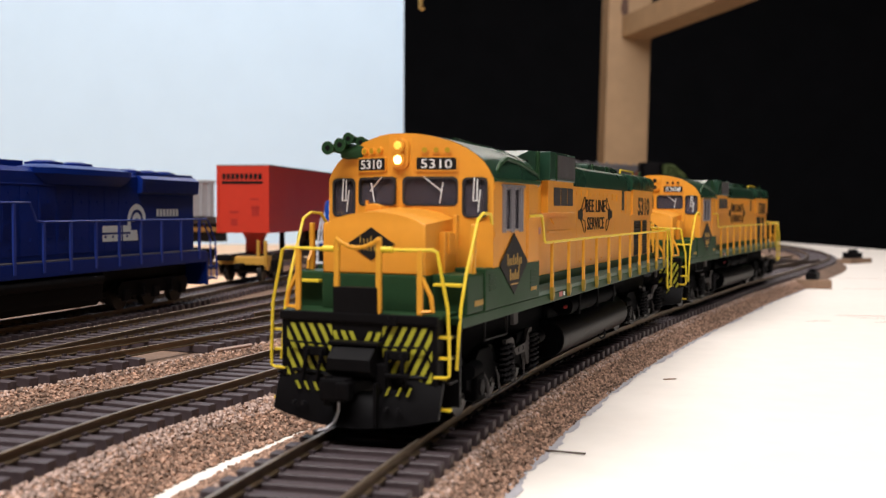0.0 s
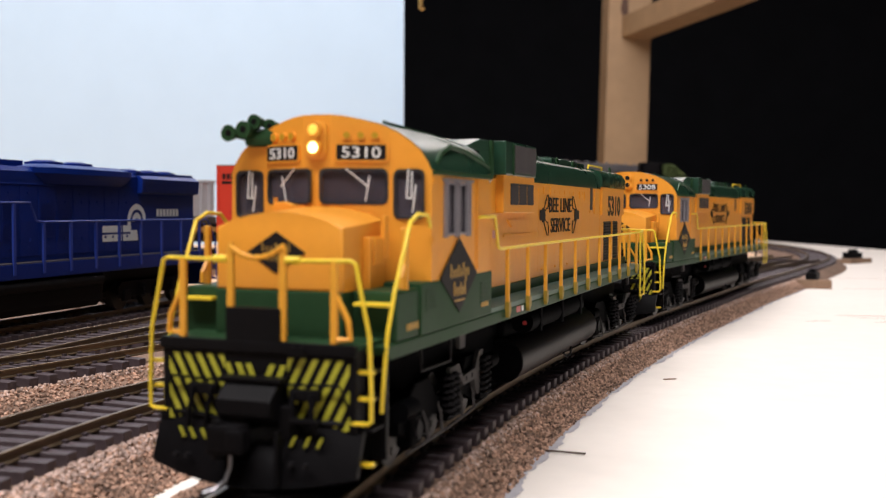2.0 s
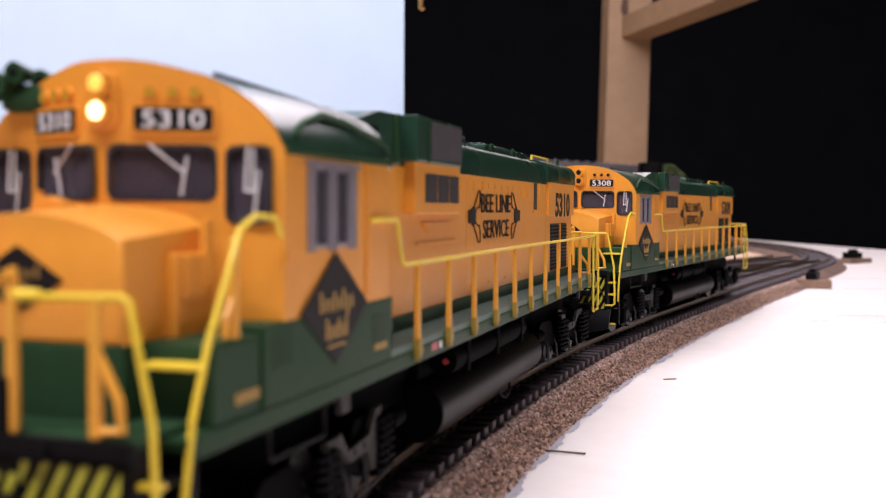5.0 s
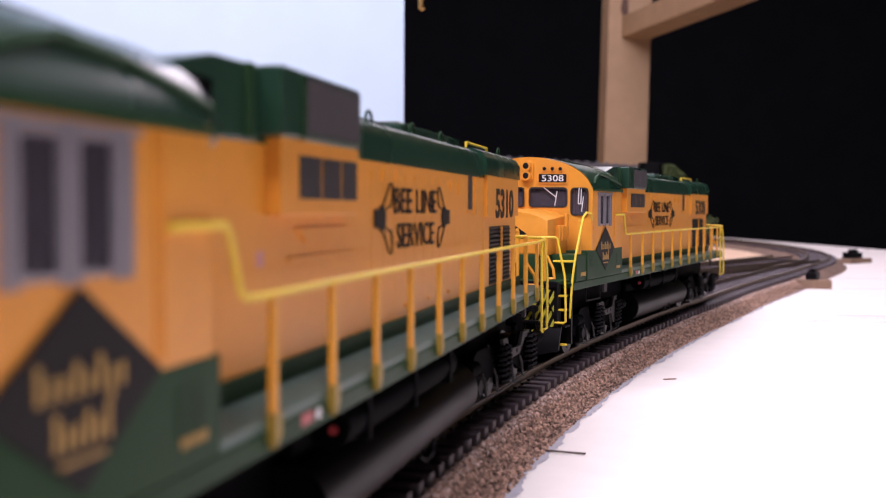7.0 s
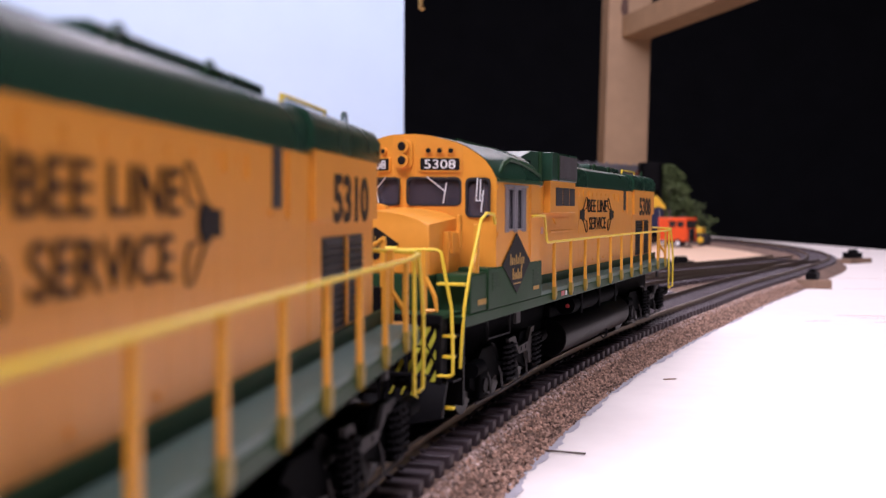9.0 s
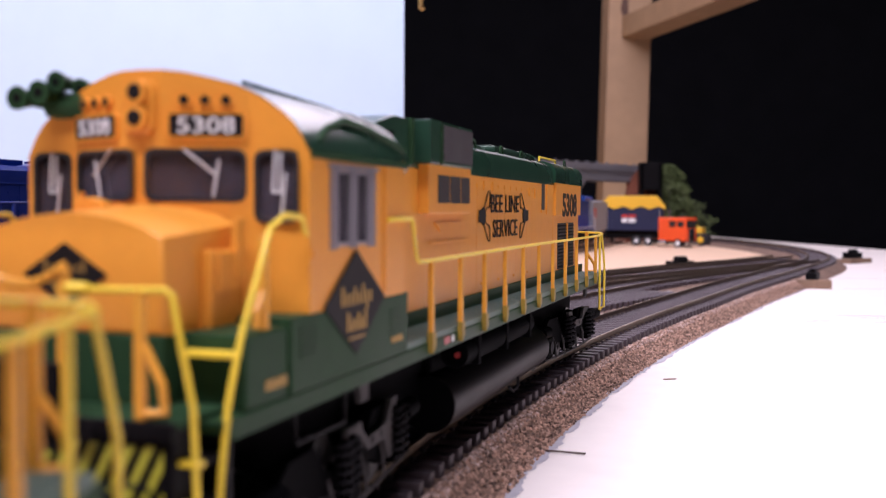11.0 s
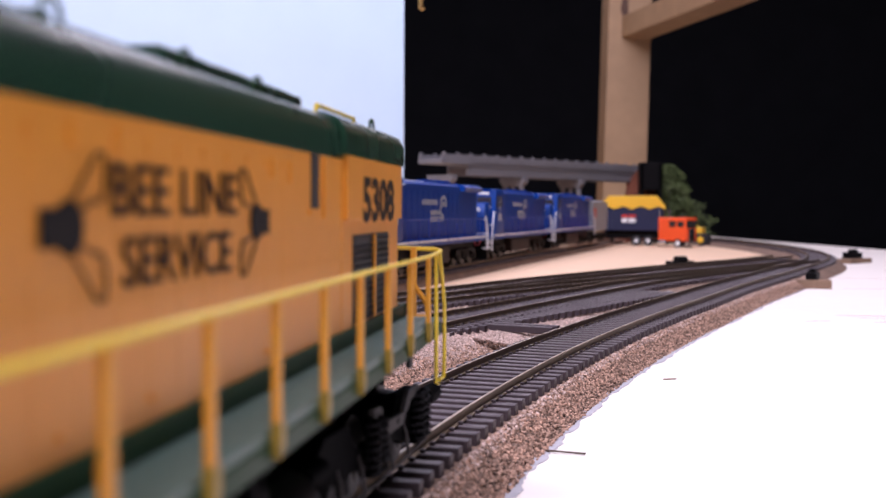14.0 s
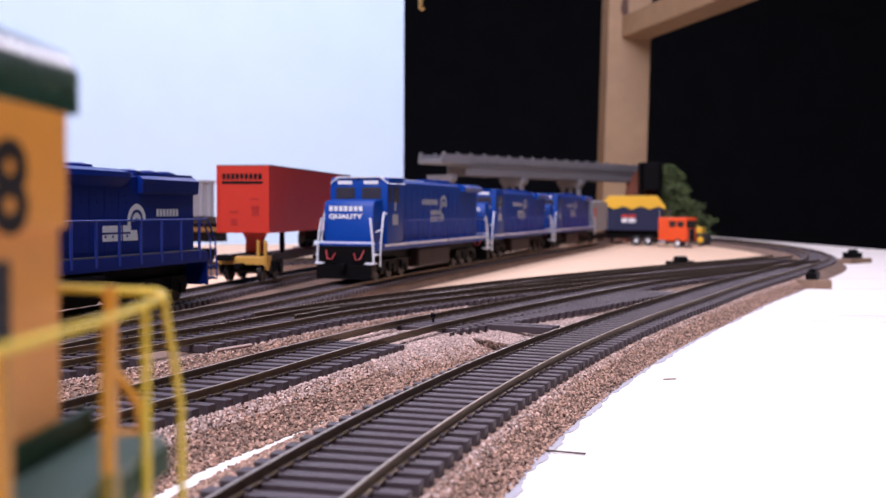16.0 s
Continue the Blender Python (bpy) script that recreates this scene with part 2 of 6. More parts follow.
def sweep(line, lo, hi, prof, step, name, material, parent, kind=""):
    qs = np.arange(lo, hi, step)
    vs, fs = [], []
    k = len(prof)
    for q in qs:
        p, a = on(line, q), facing(line, q)
        for off, z in prof:
            vs.append(((p[0] + math.sin(a) * off) * MM, (p[1] - math.cos(a) * off) * MM, z * MM))
    for i in range(len(qs) - 1):
        for j in range(k):
            a, b = i * k + j, i * k + (j + 1) % k
            fs.append((a, b, b + k, a + k))
    fs += [tuple(range(k))[::-1], tuple(range((len(qs) - 1) * k, len(qs) * k))]
    me = bpy.data.meshes.new(name)
    me.from_pydata(vs, [], fs)
    for m in material if isinstance(material, tuple) else (material,):
        me.materials.append(m)
    ob = new(name, me)
    ob.parent = parent
    if kind:
        ob["kind"] = kind
    return ob


def rail_profile(c):
    return [(c - 0.85, -2.05), (c + 0.85, -2.05), (c + 0.8, -1.8), (c + 0.2, -1.6), (c + 0.2, -0.65), (c + 0.42, -0.5), (c + 0.42, -0.1), (c + 0.32, 0), (c - 0.32, 0), (c - 0.42, -0.1), (c - 0.42, -0.5), (c - 0.2, -0.65), (c - 0.2, -1.6), (c - 0.8, -1.8)]


def tie_mesh():
    bm = bmesh.new()
    box(bm, (-1.35, 1.35), (-15, 15), (-4.4, -2.03), 0.15, 1)
    for c in (-8.8, 8.8):
        for s in (-1, 1):
            box(bm, (-0.55, 0.55), (c + s * 1.0 - 0.45, c + s * 1.0 + 0.45), (-2.1, -1.45))
    bmesh.ops.scale(bm, vec=(MM, MM, MM), verts=bm.verts)
    me = bpy.data.meshes.new("tie")
    bm.to_mesh(me)
    bm.free()
    me.materials.append(TIE)
    return me


TIEMESH = tie_mesh()


def track(n, line, lo, hi, drop, ties, label):
    ob = tagged(new("railway_track"), label, "railway track", "tracks of the yard")
    for s in (-1, 1):
        r = sweep(line, lo, hi, rail_profile(8.8 * s), 6, "rail", (RAILM, RAILTOP), ob)
        k = 14
        for i, f in enumerate(r.data.polygons):
            if i % k == 7:
                f.material_index = 1
    q = lo
    while q < hi:
        if any(a <= q <= b for a, b in ties):
            p, a = on(line, q), facing(line, q)
            t = new("tie", TIEMESH)
            t.parent = ob
            t.matrix_basis = pose(p[0] * MM, p[1] * MM, -drop * MM, 0, 0, math.degrees(a) + random.uniform(-0.8, 0.8))
        q += 6.05
    return ob


def turnout():
    """Long ties that reach from the second track towards the main."""
    ob = tagged(new("turnout_bed"), "long dark turnout ties beside the main track", "railway track", "tracks of the yard")
    q = upto(SECOND, 354)
    while q < 640:
        p, a = on(SECOND, q), facing(SECOND, q)
        gap = float(np.min(np.hypot(MAIN[1][:, 0] - p[0], MAIN[1][:, 1] - p[1]))) - 15.8
        # the ties of the points grow with the diverging rail; two of them carry the throw bar
        reach = 41.5 if 456 < q < 469 else float(np.interp(q, (428, 454, 475, 511, 541, 578, 640), (16, 18.5, 22.8, 25.7, 29.5, 32.9, 36)))
        reach = min(gap, reach)
        if reach > 15.8:
            part("long_tie", Box((-1.4, 1.4), (-reach, -15.2), (-4.5, -2.1), 0.15, 1), TIE, ob, at=pose(p[0] * MM, p[1] * MM, 0, 0, 0, math.degrees(a)))
        q += 6.05


def bed(n, line, lo, hi, drop, right=23, left=23):
    tagged(sweep(line, lo, hi, [(-left, TABLE + 0.1 + drop), (-min(16.5, left - 1.5), -4.3 - drop), (min(16.5, right - 1.5), -4.3 - drop), (right, TABLE + 0.1 + drop)], 6, "ballast", BALLAST, None),
           "brown granular ballast roadbed under the track", "ballast", kind="structure")


turnout()
LINES = (("main", MAIN, 0.0), ("second", SECOND, 0.12), ("third", THIRD, 0.24), ("fourth", FOURTH, 0.36), ("fifth", FIFTH, 0.48), ("sixth", SIXTH, 0.6))
for i, (n, line, drop) in enumerate(LINES):
    lo, hi = 2, line[0][-1] - 3
    bed(n, line, lo, hi, drop, (23, 28, 27, 15.5, 23, 23)[i], (29.3, 25, 18, 23, 23, 16)[i])
    gaps = (((60, 1560),), ((60, 322), (362, 778)), ((130, 292), (312, 920)), ((262, 1100),), ((150, 900),), ((395, 900),))[i]
    track(n, line, lo, hi, 0.0, [(upto(line, a), upto(line, b)) for a, b in gaps], ("weathered nickel-silver rails on dark plastic ties, curved main line", "brown weathered yard rails on dark ties, leading to turnout")[i > 0])




tagged(sweep(FIFTH, 4, upto(FIFTH, 600), [(-120, TABLE + 0.5), (-120, TABLE + 1.6), (-21, TABLE + 2.2), (-21, TABLE + 0.5)], 10, "ballast", BALLAST, None), "brown ballast apron behind the yard tracks", "ballast", kind="structure")


# ---- ballast grains ----
def grains(name, spots, material, label, size=0.62, seed=1):
    """Many small angular stones, one sheet of stuff; spots: an array of places in mm."""
    rnd = np.random.RandomState(seed)
    n = len(spots)
    octa = np.array([(1, 0, 0), (-1, 0, 0), (0, 1, 0), (0, -1, 0), (0, 0, 1), (0, 0, -1)], float)
    tri = np.array([(0, 2, 4), (2, 1, 4), (1, 3, 4), (3, 0, 4), (2, 0, 5), (1, 2, 5), (3, 1, 5), (0, 3, 5)])
    q = rnd.normal(size=(n, 4))
    q /= np.linalg.norm(q, axis=1)[:, None]
    w, x, y, z = q.T
    R = np.stack([1 - 2 * (y * y + z * z), 2 * (x * y - z * w), 2 * (x * z + y * w), 2 * (x * y + z * w), 1 - 2 * (x * x + z * z), 2 * (y * z - x * w), 2 * (x * z - y * w), 2 * (y * z + x * w), 1 - 2 * (x * x + y * y)], 1).reshape(n, 3, 3)
    s = size * (0.55 + 0.75 * rnd.rand(n, 1, 1)) * (0.7 + 0.6 * rnd.rand(n, 1, 3))
    v = np.einsum("nij,nkj->nki", R, octa[None] * s * (0.8 + 0.4 * rnd.rand(n, 6, 1))) + spots[:, None]
    me = bpy.data.meshes.new(name)
    me.from_pydata((v.reshape(-1, 3) * MM).tolist(), [], (tri[None] + 6 * np.arange(n)[:, None, None]).reshape(-1, 3).tolist())
    me.materials.append(material)
    return tagged(new(name, me), label, "ballast", kind="stuff")


def shoulder(line, y0, y1, lo, hi, toe, drop, density, seed):
    """Places on one shoulder of a bed, offsets lo to hi from the centre line."""
    rnd = np.random.RandomState(seed)
    q0, q1 = upto(line, y0), upto(line, y1)
    n = int((q1 - q0) * abs(hi - lo) * density)
    q, o = q0 + (q1 - q0) * rnd.rand(n) ** 1.25, lo + (hi - lo) * rnd.rand(n)
    p = np.stack([np.interp(q, line[0], line[1][:, k]) for k in (0, 1)], 1)
    d = np.stack([np.interp(q + 2, line[0], line[1][:, k]) - np.interp(q - 2, line[0], line[1][:, k]) for k in (0, 1)], 1)
    d /= np.linalg.norm(d, axis=1)[:, None]
    z = np.interp(np.abs(o), (0, 16.5, toe, toe + 2), (-4.3 - drop, -4.3 - drop, TABLE + drop + 0.1, TABLE + 0.2)) + rnd.rand(n) * 0.35
    return np.stack([p[:, 0] + d[:, 1] * o, p[:, 1] - d[:, 0] * o, z], 1)


grains("ballast", np.concatenate([shoulder(MAIN, 95, 700, 15.8, 23.6, 23, 0.2, 3.4, 1), shoulder(MAIN, 110, 480, -30, -15.4, 29.3, 0, 3.0, 2)]), STONES, "loose brown ballast grains along the main track", 0.43, 3)
grains("ballast", np.concatenate([shoulder(SECOND, 110, 420, 15.4, 28.5, 28, 0.12, 2.8, 4), shoulder(SECOND, 150, 420, -25, -15.4, 25, 0.12, 2.2, 5)]), STONES, "loose brown ballast grains beside a yard track", 0.47, 6)
grains("ballast", np.concatenate([shoulder(THIRD, 190, 470, 15.4, 27, 27, 0.24, 2.0, 7), shoulder(THIRD, 230, 420, -22, -15.4, 23, 0.24, 1.5, 8)]), STONES, "loose brown ballast grains beside a yard track", 0.5, 9)


grains("ballast", np.concatenate([shoulder(MAIN, 95, 700, 15.6, 17.8, 23, 0.15, 2.0, 21), shoulder(SECOND, 110, 440, 15.0, 20.0, 28, -0.2, 2.4, 22), shoulder(SECOND, 322, 364, -13, 26, 28, -0.35, 3.4, 27), shoulder(SECOND, 360, 500, 20, 42, 60, -0.3, 2.2, 28), shoulder(SECOND, 296, 342, -12, 24, 28, -0.1, 2.2, 23), shoulder(SECOND, 340, 440, 17, 27, 28, -0.2, 1.8, 26),
                                  shoulder(THIRD, 190, 470, 15.0, 18, 27, -0.1, 0.8, 24), shoulder(MAIN, 110, 420, -18, -15.0, 28, -0.25, 0.9, 25)]), PALESTONES, "pale dusty ballast grains beside the tie ends", 0.42, 31)


def plaster_edge():
    """A ragged grey plaster strip along the foot of the main ballast."""
    rnd = np.random.RandomState(5)
    q0, q1 = upto(MAIN, 90), upto(MAIN, 660)
    qs = np.arange(q0, q1, 1.6)
    bm = bmesh.new()
    prev = None
    w = 0.0
    for q in qs:
        p, a = on(MAIN, q), facing(MAIN, q)
        w = 0.75 * w + rnd.uniform(-0.5, 0.62)
        o = (22.4, 24.4 + max(-1.2, min(w, 1.6)) + rnd.uniform(-0.25, 0.25))
        now = [bm.verts.new((p[0] + math.sin(a) * k, p[1] - math.cos(a) * k, z)) for k, z in ((o[0], TABLE + 0.45), (o[1], TABLE + 0.12))]
        if prev:
            bm.faces.new((prev[0], prev[1], now[1], now[0]))
        prev = now
    tagged(part("plaster_edge", bm, PLASTER), "ragged grey plaster strip at the foot of the ballast", "trim", kind="structure")


plaster_edge()
# ---- writing ----
def lettering(name, words, size, wide, material, parent, place, bold=0.0):
    """Words of the given height and width in mm, centred; place: a matrix whose x runs along the line and y up."""
    cu = bpy.data.curves.new(name, "FONT")
    cu.body, cu.extrude, cu.offset, cu.align_x, cu.resolution_u = words, 0.02, bold, "CENTER", 3
    tmp = bpy.data.objects.new(name, cu)
    scene.collection.objects.link(tmp)
    me = bpy.data.meshes.new_from_object(tmp.evaluated_get(bpy.context.evaluated_depsgraph_get()))
    bpy.data.objects.remove(tmp)
    v = np.array([q.co[:] for q in me.vertices])
    lo, hi = v.min(0), v.max(0)
    sc = Matrix.Diagonal((wide / (hi[0] - lo[0]), size / (hi[1] - lo[1]), 3, 1)) @ Matrix.Translation((-(lo[0] + hi[0]) / 2, -(lo[1] + hi[1]) / 2, 0))
    me.transform(Matrix.Scale(MM, 4) @ place @ sc)
    bm = bmesh.new()
    bm.from_mesh(me)
    bmesh.ops.remove_doubles(bm, verts=bm.verts, dist=1e-6)
    left = set(bm.faces)
    while left:
        todo, isle = [left.pop()], []
        while todo:
            f = todo.pop()
            isle.append(f)
            for e in f.edges:
                for g in e.link_faces:
                    if g in left:
                        left.remove(g)
                        todo.append(g)
        ids, vs = {}, []
        for f in isle:
            for v in f.verts:
                if v not in ids:
                    ids[v] = len(vs)
                    vs.append(v.co[:])
        one = bpy.data.meshes.new(name)
        one.from_pydata(vs, [], [[ids[v] for v in f.verts] for f in isle])
        one.materials.append(material)
        ob = new(name, one)
        ob.parent = parent
    bm.free()


def side_place(x, y, z, s=1):
    """On a flank that faces +y (s=1) or -y (s=-1), reading left to right."""
    return Matrix(((-s, 0, 0, x), (0, 0, s, y), (0, 1, 0, z), (0, 0, 0, 1)))


def front_place(x, y, z, turn=0):
    return Matrix.Translation((x, y, z)) @ Matrix.Rotation(radians(turn), 4, "Z") @ Matrix(((0, 0, 1, 0), (1, 0, 0, 0), (0, 1, 0, 0), (0, 0, 0, 1)))


def flat(outline, place, th=0.08):
    """A thin printed or applied shape on a surface."""
    bm = Prism(outline, "z", -th, th)
    bmesh.ops.transform(bm, matrix=place, verts=bm.verts)
    return bm


def rect(x0, x1, y0, y1):
    return [(x0, y0), (x1, y0), (x1, y1), (x0, y1)]


def gasket(x0, x1, y0, y1, r, w, place, depth=0.35):
    """A rounded window surround, open in the middle."""
    bm = bmesh.new()
    o, i = rounded(x0, x1, y0, y1, r), rounded(x0 + w, x1 - w, y0 + w, y1 - w, max(r - w * 0.4, 0.2))
    rings = [[bm.verts.new((*p, z)) for p in q] for q, z in ((o, 0), (o, depth * 0.5), (i, depth * 0.5), (i, -depth))]
    n = len(o)
    for a, b in zip(rings, rings[1:]):
        for k in range(n):
            bm.faces.new((a[k], a[(k + 1) % n], b[(k + 1) % n], b[k]))
    bmesh.ops.transform(bm, matrix=place, verts=bm.verts)
    return bm


def glass(name, tint):
    m = bpy.data.materials.new(name)
    m.use_nodes = True
    b = m.node_tree.nodes["Principled BSDF"]
    b.inputs["Base Color"].default_value = (*tint, 1)
    b.inputs["Transmission Weight"].default_value = 0.72
    b.inputs["Roughness"].default_value = 0.08
    b.inputs["IOR"].default_value = 1.45
    return m


GLASS = glass("smoked_window_glass", (0.17, 0.15, 0.18))
CABIN = mat("grey_cabin_lining", (0.40, 0.41, 0.49), 0.7, vary=0.15)
LIT = glow("lit_headlight", (1.0, 0.80, 0.28), 5.0)
HALFLIT = glow("dim_headlight", (1.0, 0.62, 0.08), 0.55)
BRASS = mat("yellow_lens", (0.45, 0.27, 0.02), 0.2, vary=0.05)
ARMGREY = mat("dusty_grey_truck_paint", (0.060, 0.055, 0.054), 0.6, vary=0.25, scale=500, bump=0.1, ior=1.2)
TANKSHEEN = mat("satin_black_tank_paint", (0.008, 0.007, 0.007), 0.42, vary=0.15, scale=300, bump=0.04, ior=1.17)
PINSTEEL = mat("bright_steel_wire", (0.30, 0.29, 0.30), 0.3, metal=0.85, vary=0.1)
REDDOT = mat("red_marker", (0.42, 0.045, 0.045), 0.4)


def holed_wall(bm, to3, us, vs, holes):
    """A wall as a grid of us by vs, without the cells whose middle lies in a hole; to3 maps (u, v, depth)."""
    us, vs = sorted(set(us)), sorted(set(vs))
    for a, b in zip(us, us[1:]):
        for c, d in zip(vs, vs[1:]):
            mu, mv = (a + b) / 2, (c + d) / 2
            if any(h[0] < mu < h[1] and h[2] < mv < h[3] for h in holes):
                continue
            bm.faces.new([bm.verts.new(to3(u, v, 0)) for u, v in ((a, c), (b, c), (b, d), (a, d))])
    for h in holes:
        q = [(h[0], h[2]), (h[1], h[2]), (h[1], h[3]), (h[0], h[3])]
        for k in range(4):
            p0, p1 = q[k], q[(k + 1) % 4]
            bm.faces.new([bm.verts.new(to3(*p, w)) for p, w in ((p0, 0), (p1, 0), (p1, 1), (p0, 1))])


def cab_front(y):
    y = abs(y)
    return float(np.interp(y, (0, 2.4, 10.8, 17.3), (97.6, 97.4, 93.9, 93.4)))


def cab_top(y):
    return float(np.interp(abs(y), (0, 2.5, 4.5, 7, 9.5, 12, 14, 15.5, 16.6, 17.2, 17.5), (53.8, 53.75, 53.55, 53.0, 52.3, 51.1, 49.8, 48.5, 47.0, 45.8, 44.8)))


COLS = [-17.5, -17.2, -16.6, -16.2, -15.5, -14, -12, -11.6, -10.8, -10.2, -9.5, -7, -4.5, -2.4, -0.9, 0]
COLS = COLS + [-c for c in COLS[:-1]][::-1]
WINDOWS = [(-16.2, -11.6, 38.0, 45.2), (-10.2, -0.9, 40.2, 45.3), (0.9, 10.2, 40.2, 45.3), (11.6, 16.2, 38.0, 45.2)]


def front_turn(y):
    return 0 if abs(y) > 11 else math.copysign(22.5, y)


def diesel(number, lit):
    loco = thing("diesel_locomotive", "yellow and green model diesel locomotive %s, on main track" % ("with lit headlight" if lit else "with dark headlights"), "locomotive", "locomotives of the moving train")
    # sill, decks
    part("frame_sill", Prism([(-110, 18.3), (109.5, 18.3), (112, 20.4), (-110, 20.4)], "y", -17.5, 17.5, 0.25), GREEN, loco)
    for s in (-1, 1):
        ww = part("walkway", Box((-109, 62), (min(s * 11.2, s * 17.3), max(s * 11.2, s * 17.3)), (20.4, 21.3)), GREENLT, loco, "pale green ribbed walkway")
        for k in range(6):
            y = s * (12.0 + k * 0.95)
            part("tread_rib", Box((-108, 61), (y - 0.18, y + 0.18), (21.25, 21.46)), GREENLT, ww)
        part("sill_step", Box((-109, 62), (min(s * 11.2, s * 11.7), max(s * 11.2, s * 11.7)), (20.5, 23.6), 0.1), GREEN, loco)
        # equipment cabinet beneath the cab
        ec = part("equipment_cabinet", Box((62.5, 98), (min(s * 11, s * 17.6), max(s * 11, s * 17.6)), (20.4, 28.3), 0.3), GREEN, loco)
        for k in range(5):
            part("louvre_slat", Box((65.2, 69.4), (s * 17.6 - 0.12, s * 17.6 + 0.12), (23.0 + k * 0.8, 23.35 + k * 0.8)), GREEN, ec)
            part("louvre_slat", Box((92.0, 96.0), (s * 17.6 - 0.12, s * 17.6 + 0.12), (24.0 + k * 0.7, 24.3 + k * 0.7)), GREEN, ec)
        for k in range(5):
            part("print_bar", Box((98.6 + k * 0.95, 99.2 + k * 0.95), (s * 17.36 - 0.06, s * 17.36 + 0.06), (21.7, 22.7)), GOLD, loco)
            part("print_bar", Box((65.0 + k * 0.85, 65.5 + k * 0.85), (s * 17.66 - 0.06, s * 17.66 + 0.06), (22.2, 23.0)), GOLD, loco)
        part("front_locker", Box((98, 107), (min(s * 10.5, s * 17.3), max(s * 10.5, s * 17.3)), (20.4, 27.6), 0.4), GREEN, loco)
        part("locker_step", Box((105.5, 109), (min(s * 11.5, s * 16.8), max(s * 11.5, s * 16.8)), (25.6, 26.1), 0.1), RAILYEL, loco)
    part("front_deck", Box((106, 115.5), (-15.5, 15.5), (20.3, 21.0), 0.15), GREEN, loco)
    # nose
    top = [(-10.3, 36.6), (-8, 37.5), (-5, 38.3), (-2, 38.75), (0, 38.85), (2, 38.75), (5, 38.3), (8, 37.5), (10.3, 36.6)]
    bm = Prism([(10.3, 27.5), *top[::-1], (-10.3, 27.5)], "x", 95, 109.6, 0.55, 3)
    for v in bm.verts:
        if v.co.x < 97:
            v.co.z += 1.0 if v.co.z > 34 else 0
    nose = part("nose", bm, YELLOW, loco, "low rounded yellow nose", smooth=True)
    part("nose_base", Box((93, 109.7), (-10.35, 10.35), (20.4, 27.5), 0.3), GREEN, loco)
    bm = Box((97, 103), (10.2, 11.5), (25, 35.2), 0.3)
    box(bm, (98, 102), (11.4, 11.9), (31, 35), 0.2)
    box(bm, (97.6, 99.0), (11.4, 12.2), (32, 38.3), 0.25)
    part("nose_door", bm, YELLOW, nose)
    part("bell", Prism([(-6.0, 39.0), (-5.6, 40.2), (-4.0, 40.4), (-2.4, 39.9), (-1.9, 39.0)], "x", 99.2, 101.0, 0.2), YELLOW, nose)
    part("bell_bracket", Rod((99, -6.3, 38.6), (99, -6.3, 41.0), 0.35), YELLOW, nose)
    logo = part("diamond_emblem", flat([(-4.7, 0), (0, -3.0), (4.7, 0), (0, 3.0)], front_place(109.68, -0.3, 33.0)), PRINT, nose, "black diamond emblem with gold marks")
    for z, w, n in ((33.6, 5.0, 7), (32.2, 3.4, 5)):
        for k in range(n):
            y = -0.3 + (k - (n - 1) / 2) * w / n
            part("emblem_mark", Box((109.72, 109.8), (y - 0.11, y + 0.11), (z - 0.45, z + (0.75, 0.3, 0.3)[k % 3])), GOLD, logo)
    # cab walls
    bm = bmesh.new()

    def wall(u, v, w):
        return (cab_front(u) - w * 0.7, u, v if v < 45.5 else cab_top(u))
    holed_wall(bm, wall, COLS, [20.6, 38.0, 40.2, 45.2, 45.3, 99], WINDOWS)
    for s in (-1, 1):
        def flank(u, v, w, s=s):
            return (u, s * (17.5 - 0.7 * w), v)
        holed_wall(bm, flank, [64.0, 75.0, 88.0, 93.4], [28.2, 35.2, 43.6, 45.2], [(75.0, 88.0, 35.2, 43.6)])
    bmesh.ops.remove_doubles(bm, verts=bm.verts, dist=0.01)
    cab = part("cab_wall", bm, YELLOW, loco, "yellow cab with arched front")
    part("cab_back", Box((63.6, 64.2), (-17.4, 17.4), (20.6, 45.6)), YELLOW, cab)
    bm = Box((65, 66), (-17, 17), (22, 46))
    box(bm, (65, 93), (-17, 17), (33, 33.5))
    box(bm, (72, 78), (-12, -6), (33.5, 40), 0.5)
    box(bm, (72, 78), (6, 12), (33.5, 40), 0.5)
    part("cabin_interior", bm, CABIN, cab)
    # Pale screen added close behind the windscreens so the panes look lighter.
    bm = bmesh.new()
    prism(bm, [(94.6, -1), (94.6, 1), (91.0, 10.5), (90.4, 16.6), (89.6, 16.6), (90.2, 10.2), (93.6, 1), (93.6, -1), (90.2, -10.2), (89.6, -16.6), (90.4, -16.6), (91.0, -10.5)], "z", 36.5, 46.0)
    part("pale_window_backing", bm, CABIN, cab)
    for h in WINDOWS:
        yc = (h[0] + h[1]) / 2
        m = front_place((cab_front(h[0]) + cab_front(h[1])) / 2 + 0.02, yc, 0, front_turn(yc))
        w = (h[1] - h[0]) / 2 / (math.cos(radians(22.5)) if abs(yc) < 11 else 1) * 1.01
        win = part("windscreen", gasket(-w - 0.25, w + 0.25, h[2] - 0.25, h[3] + 0.25, 1.1, 0.4, m @ Matrix.Translation((0, 0, 0.12))), RUBBER, cab, "dark rounded window with white wiper", smooth=True)
        part("pane", flat(rect(-w, w, h[2], h[3]), m @ Matrix.Translation((0, 0, -0.35)), 0.08), GLASS, win).visible_shadow = False
        k = -1 if yc < 0 else 1
        bm = bmesh.new()
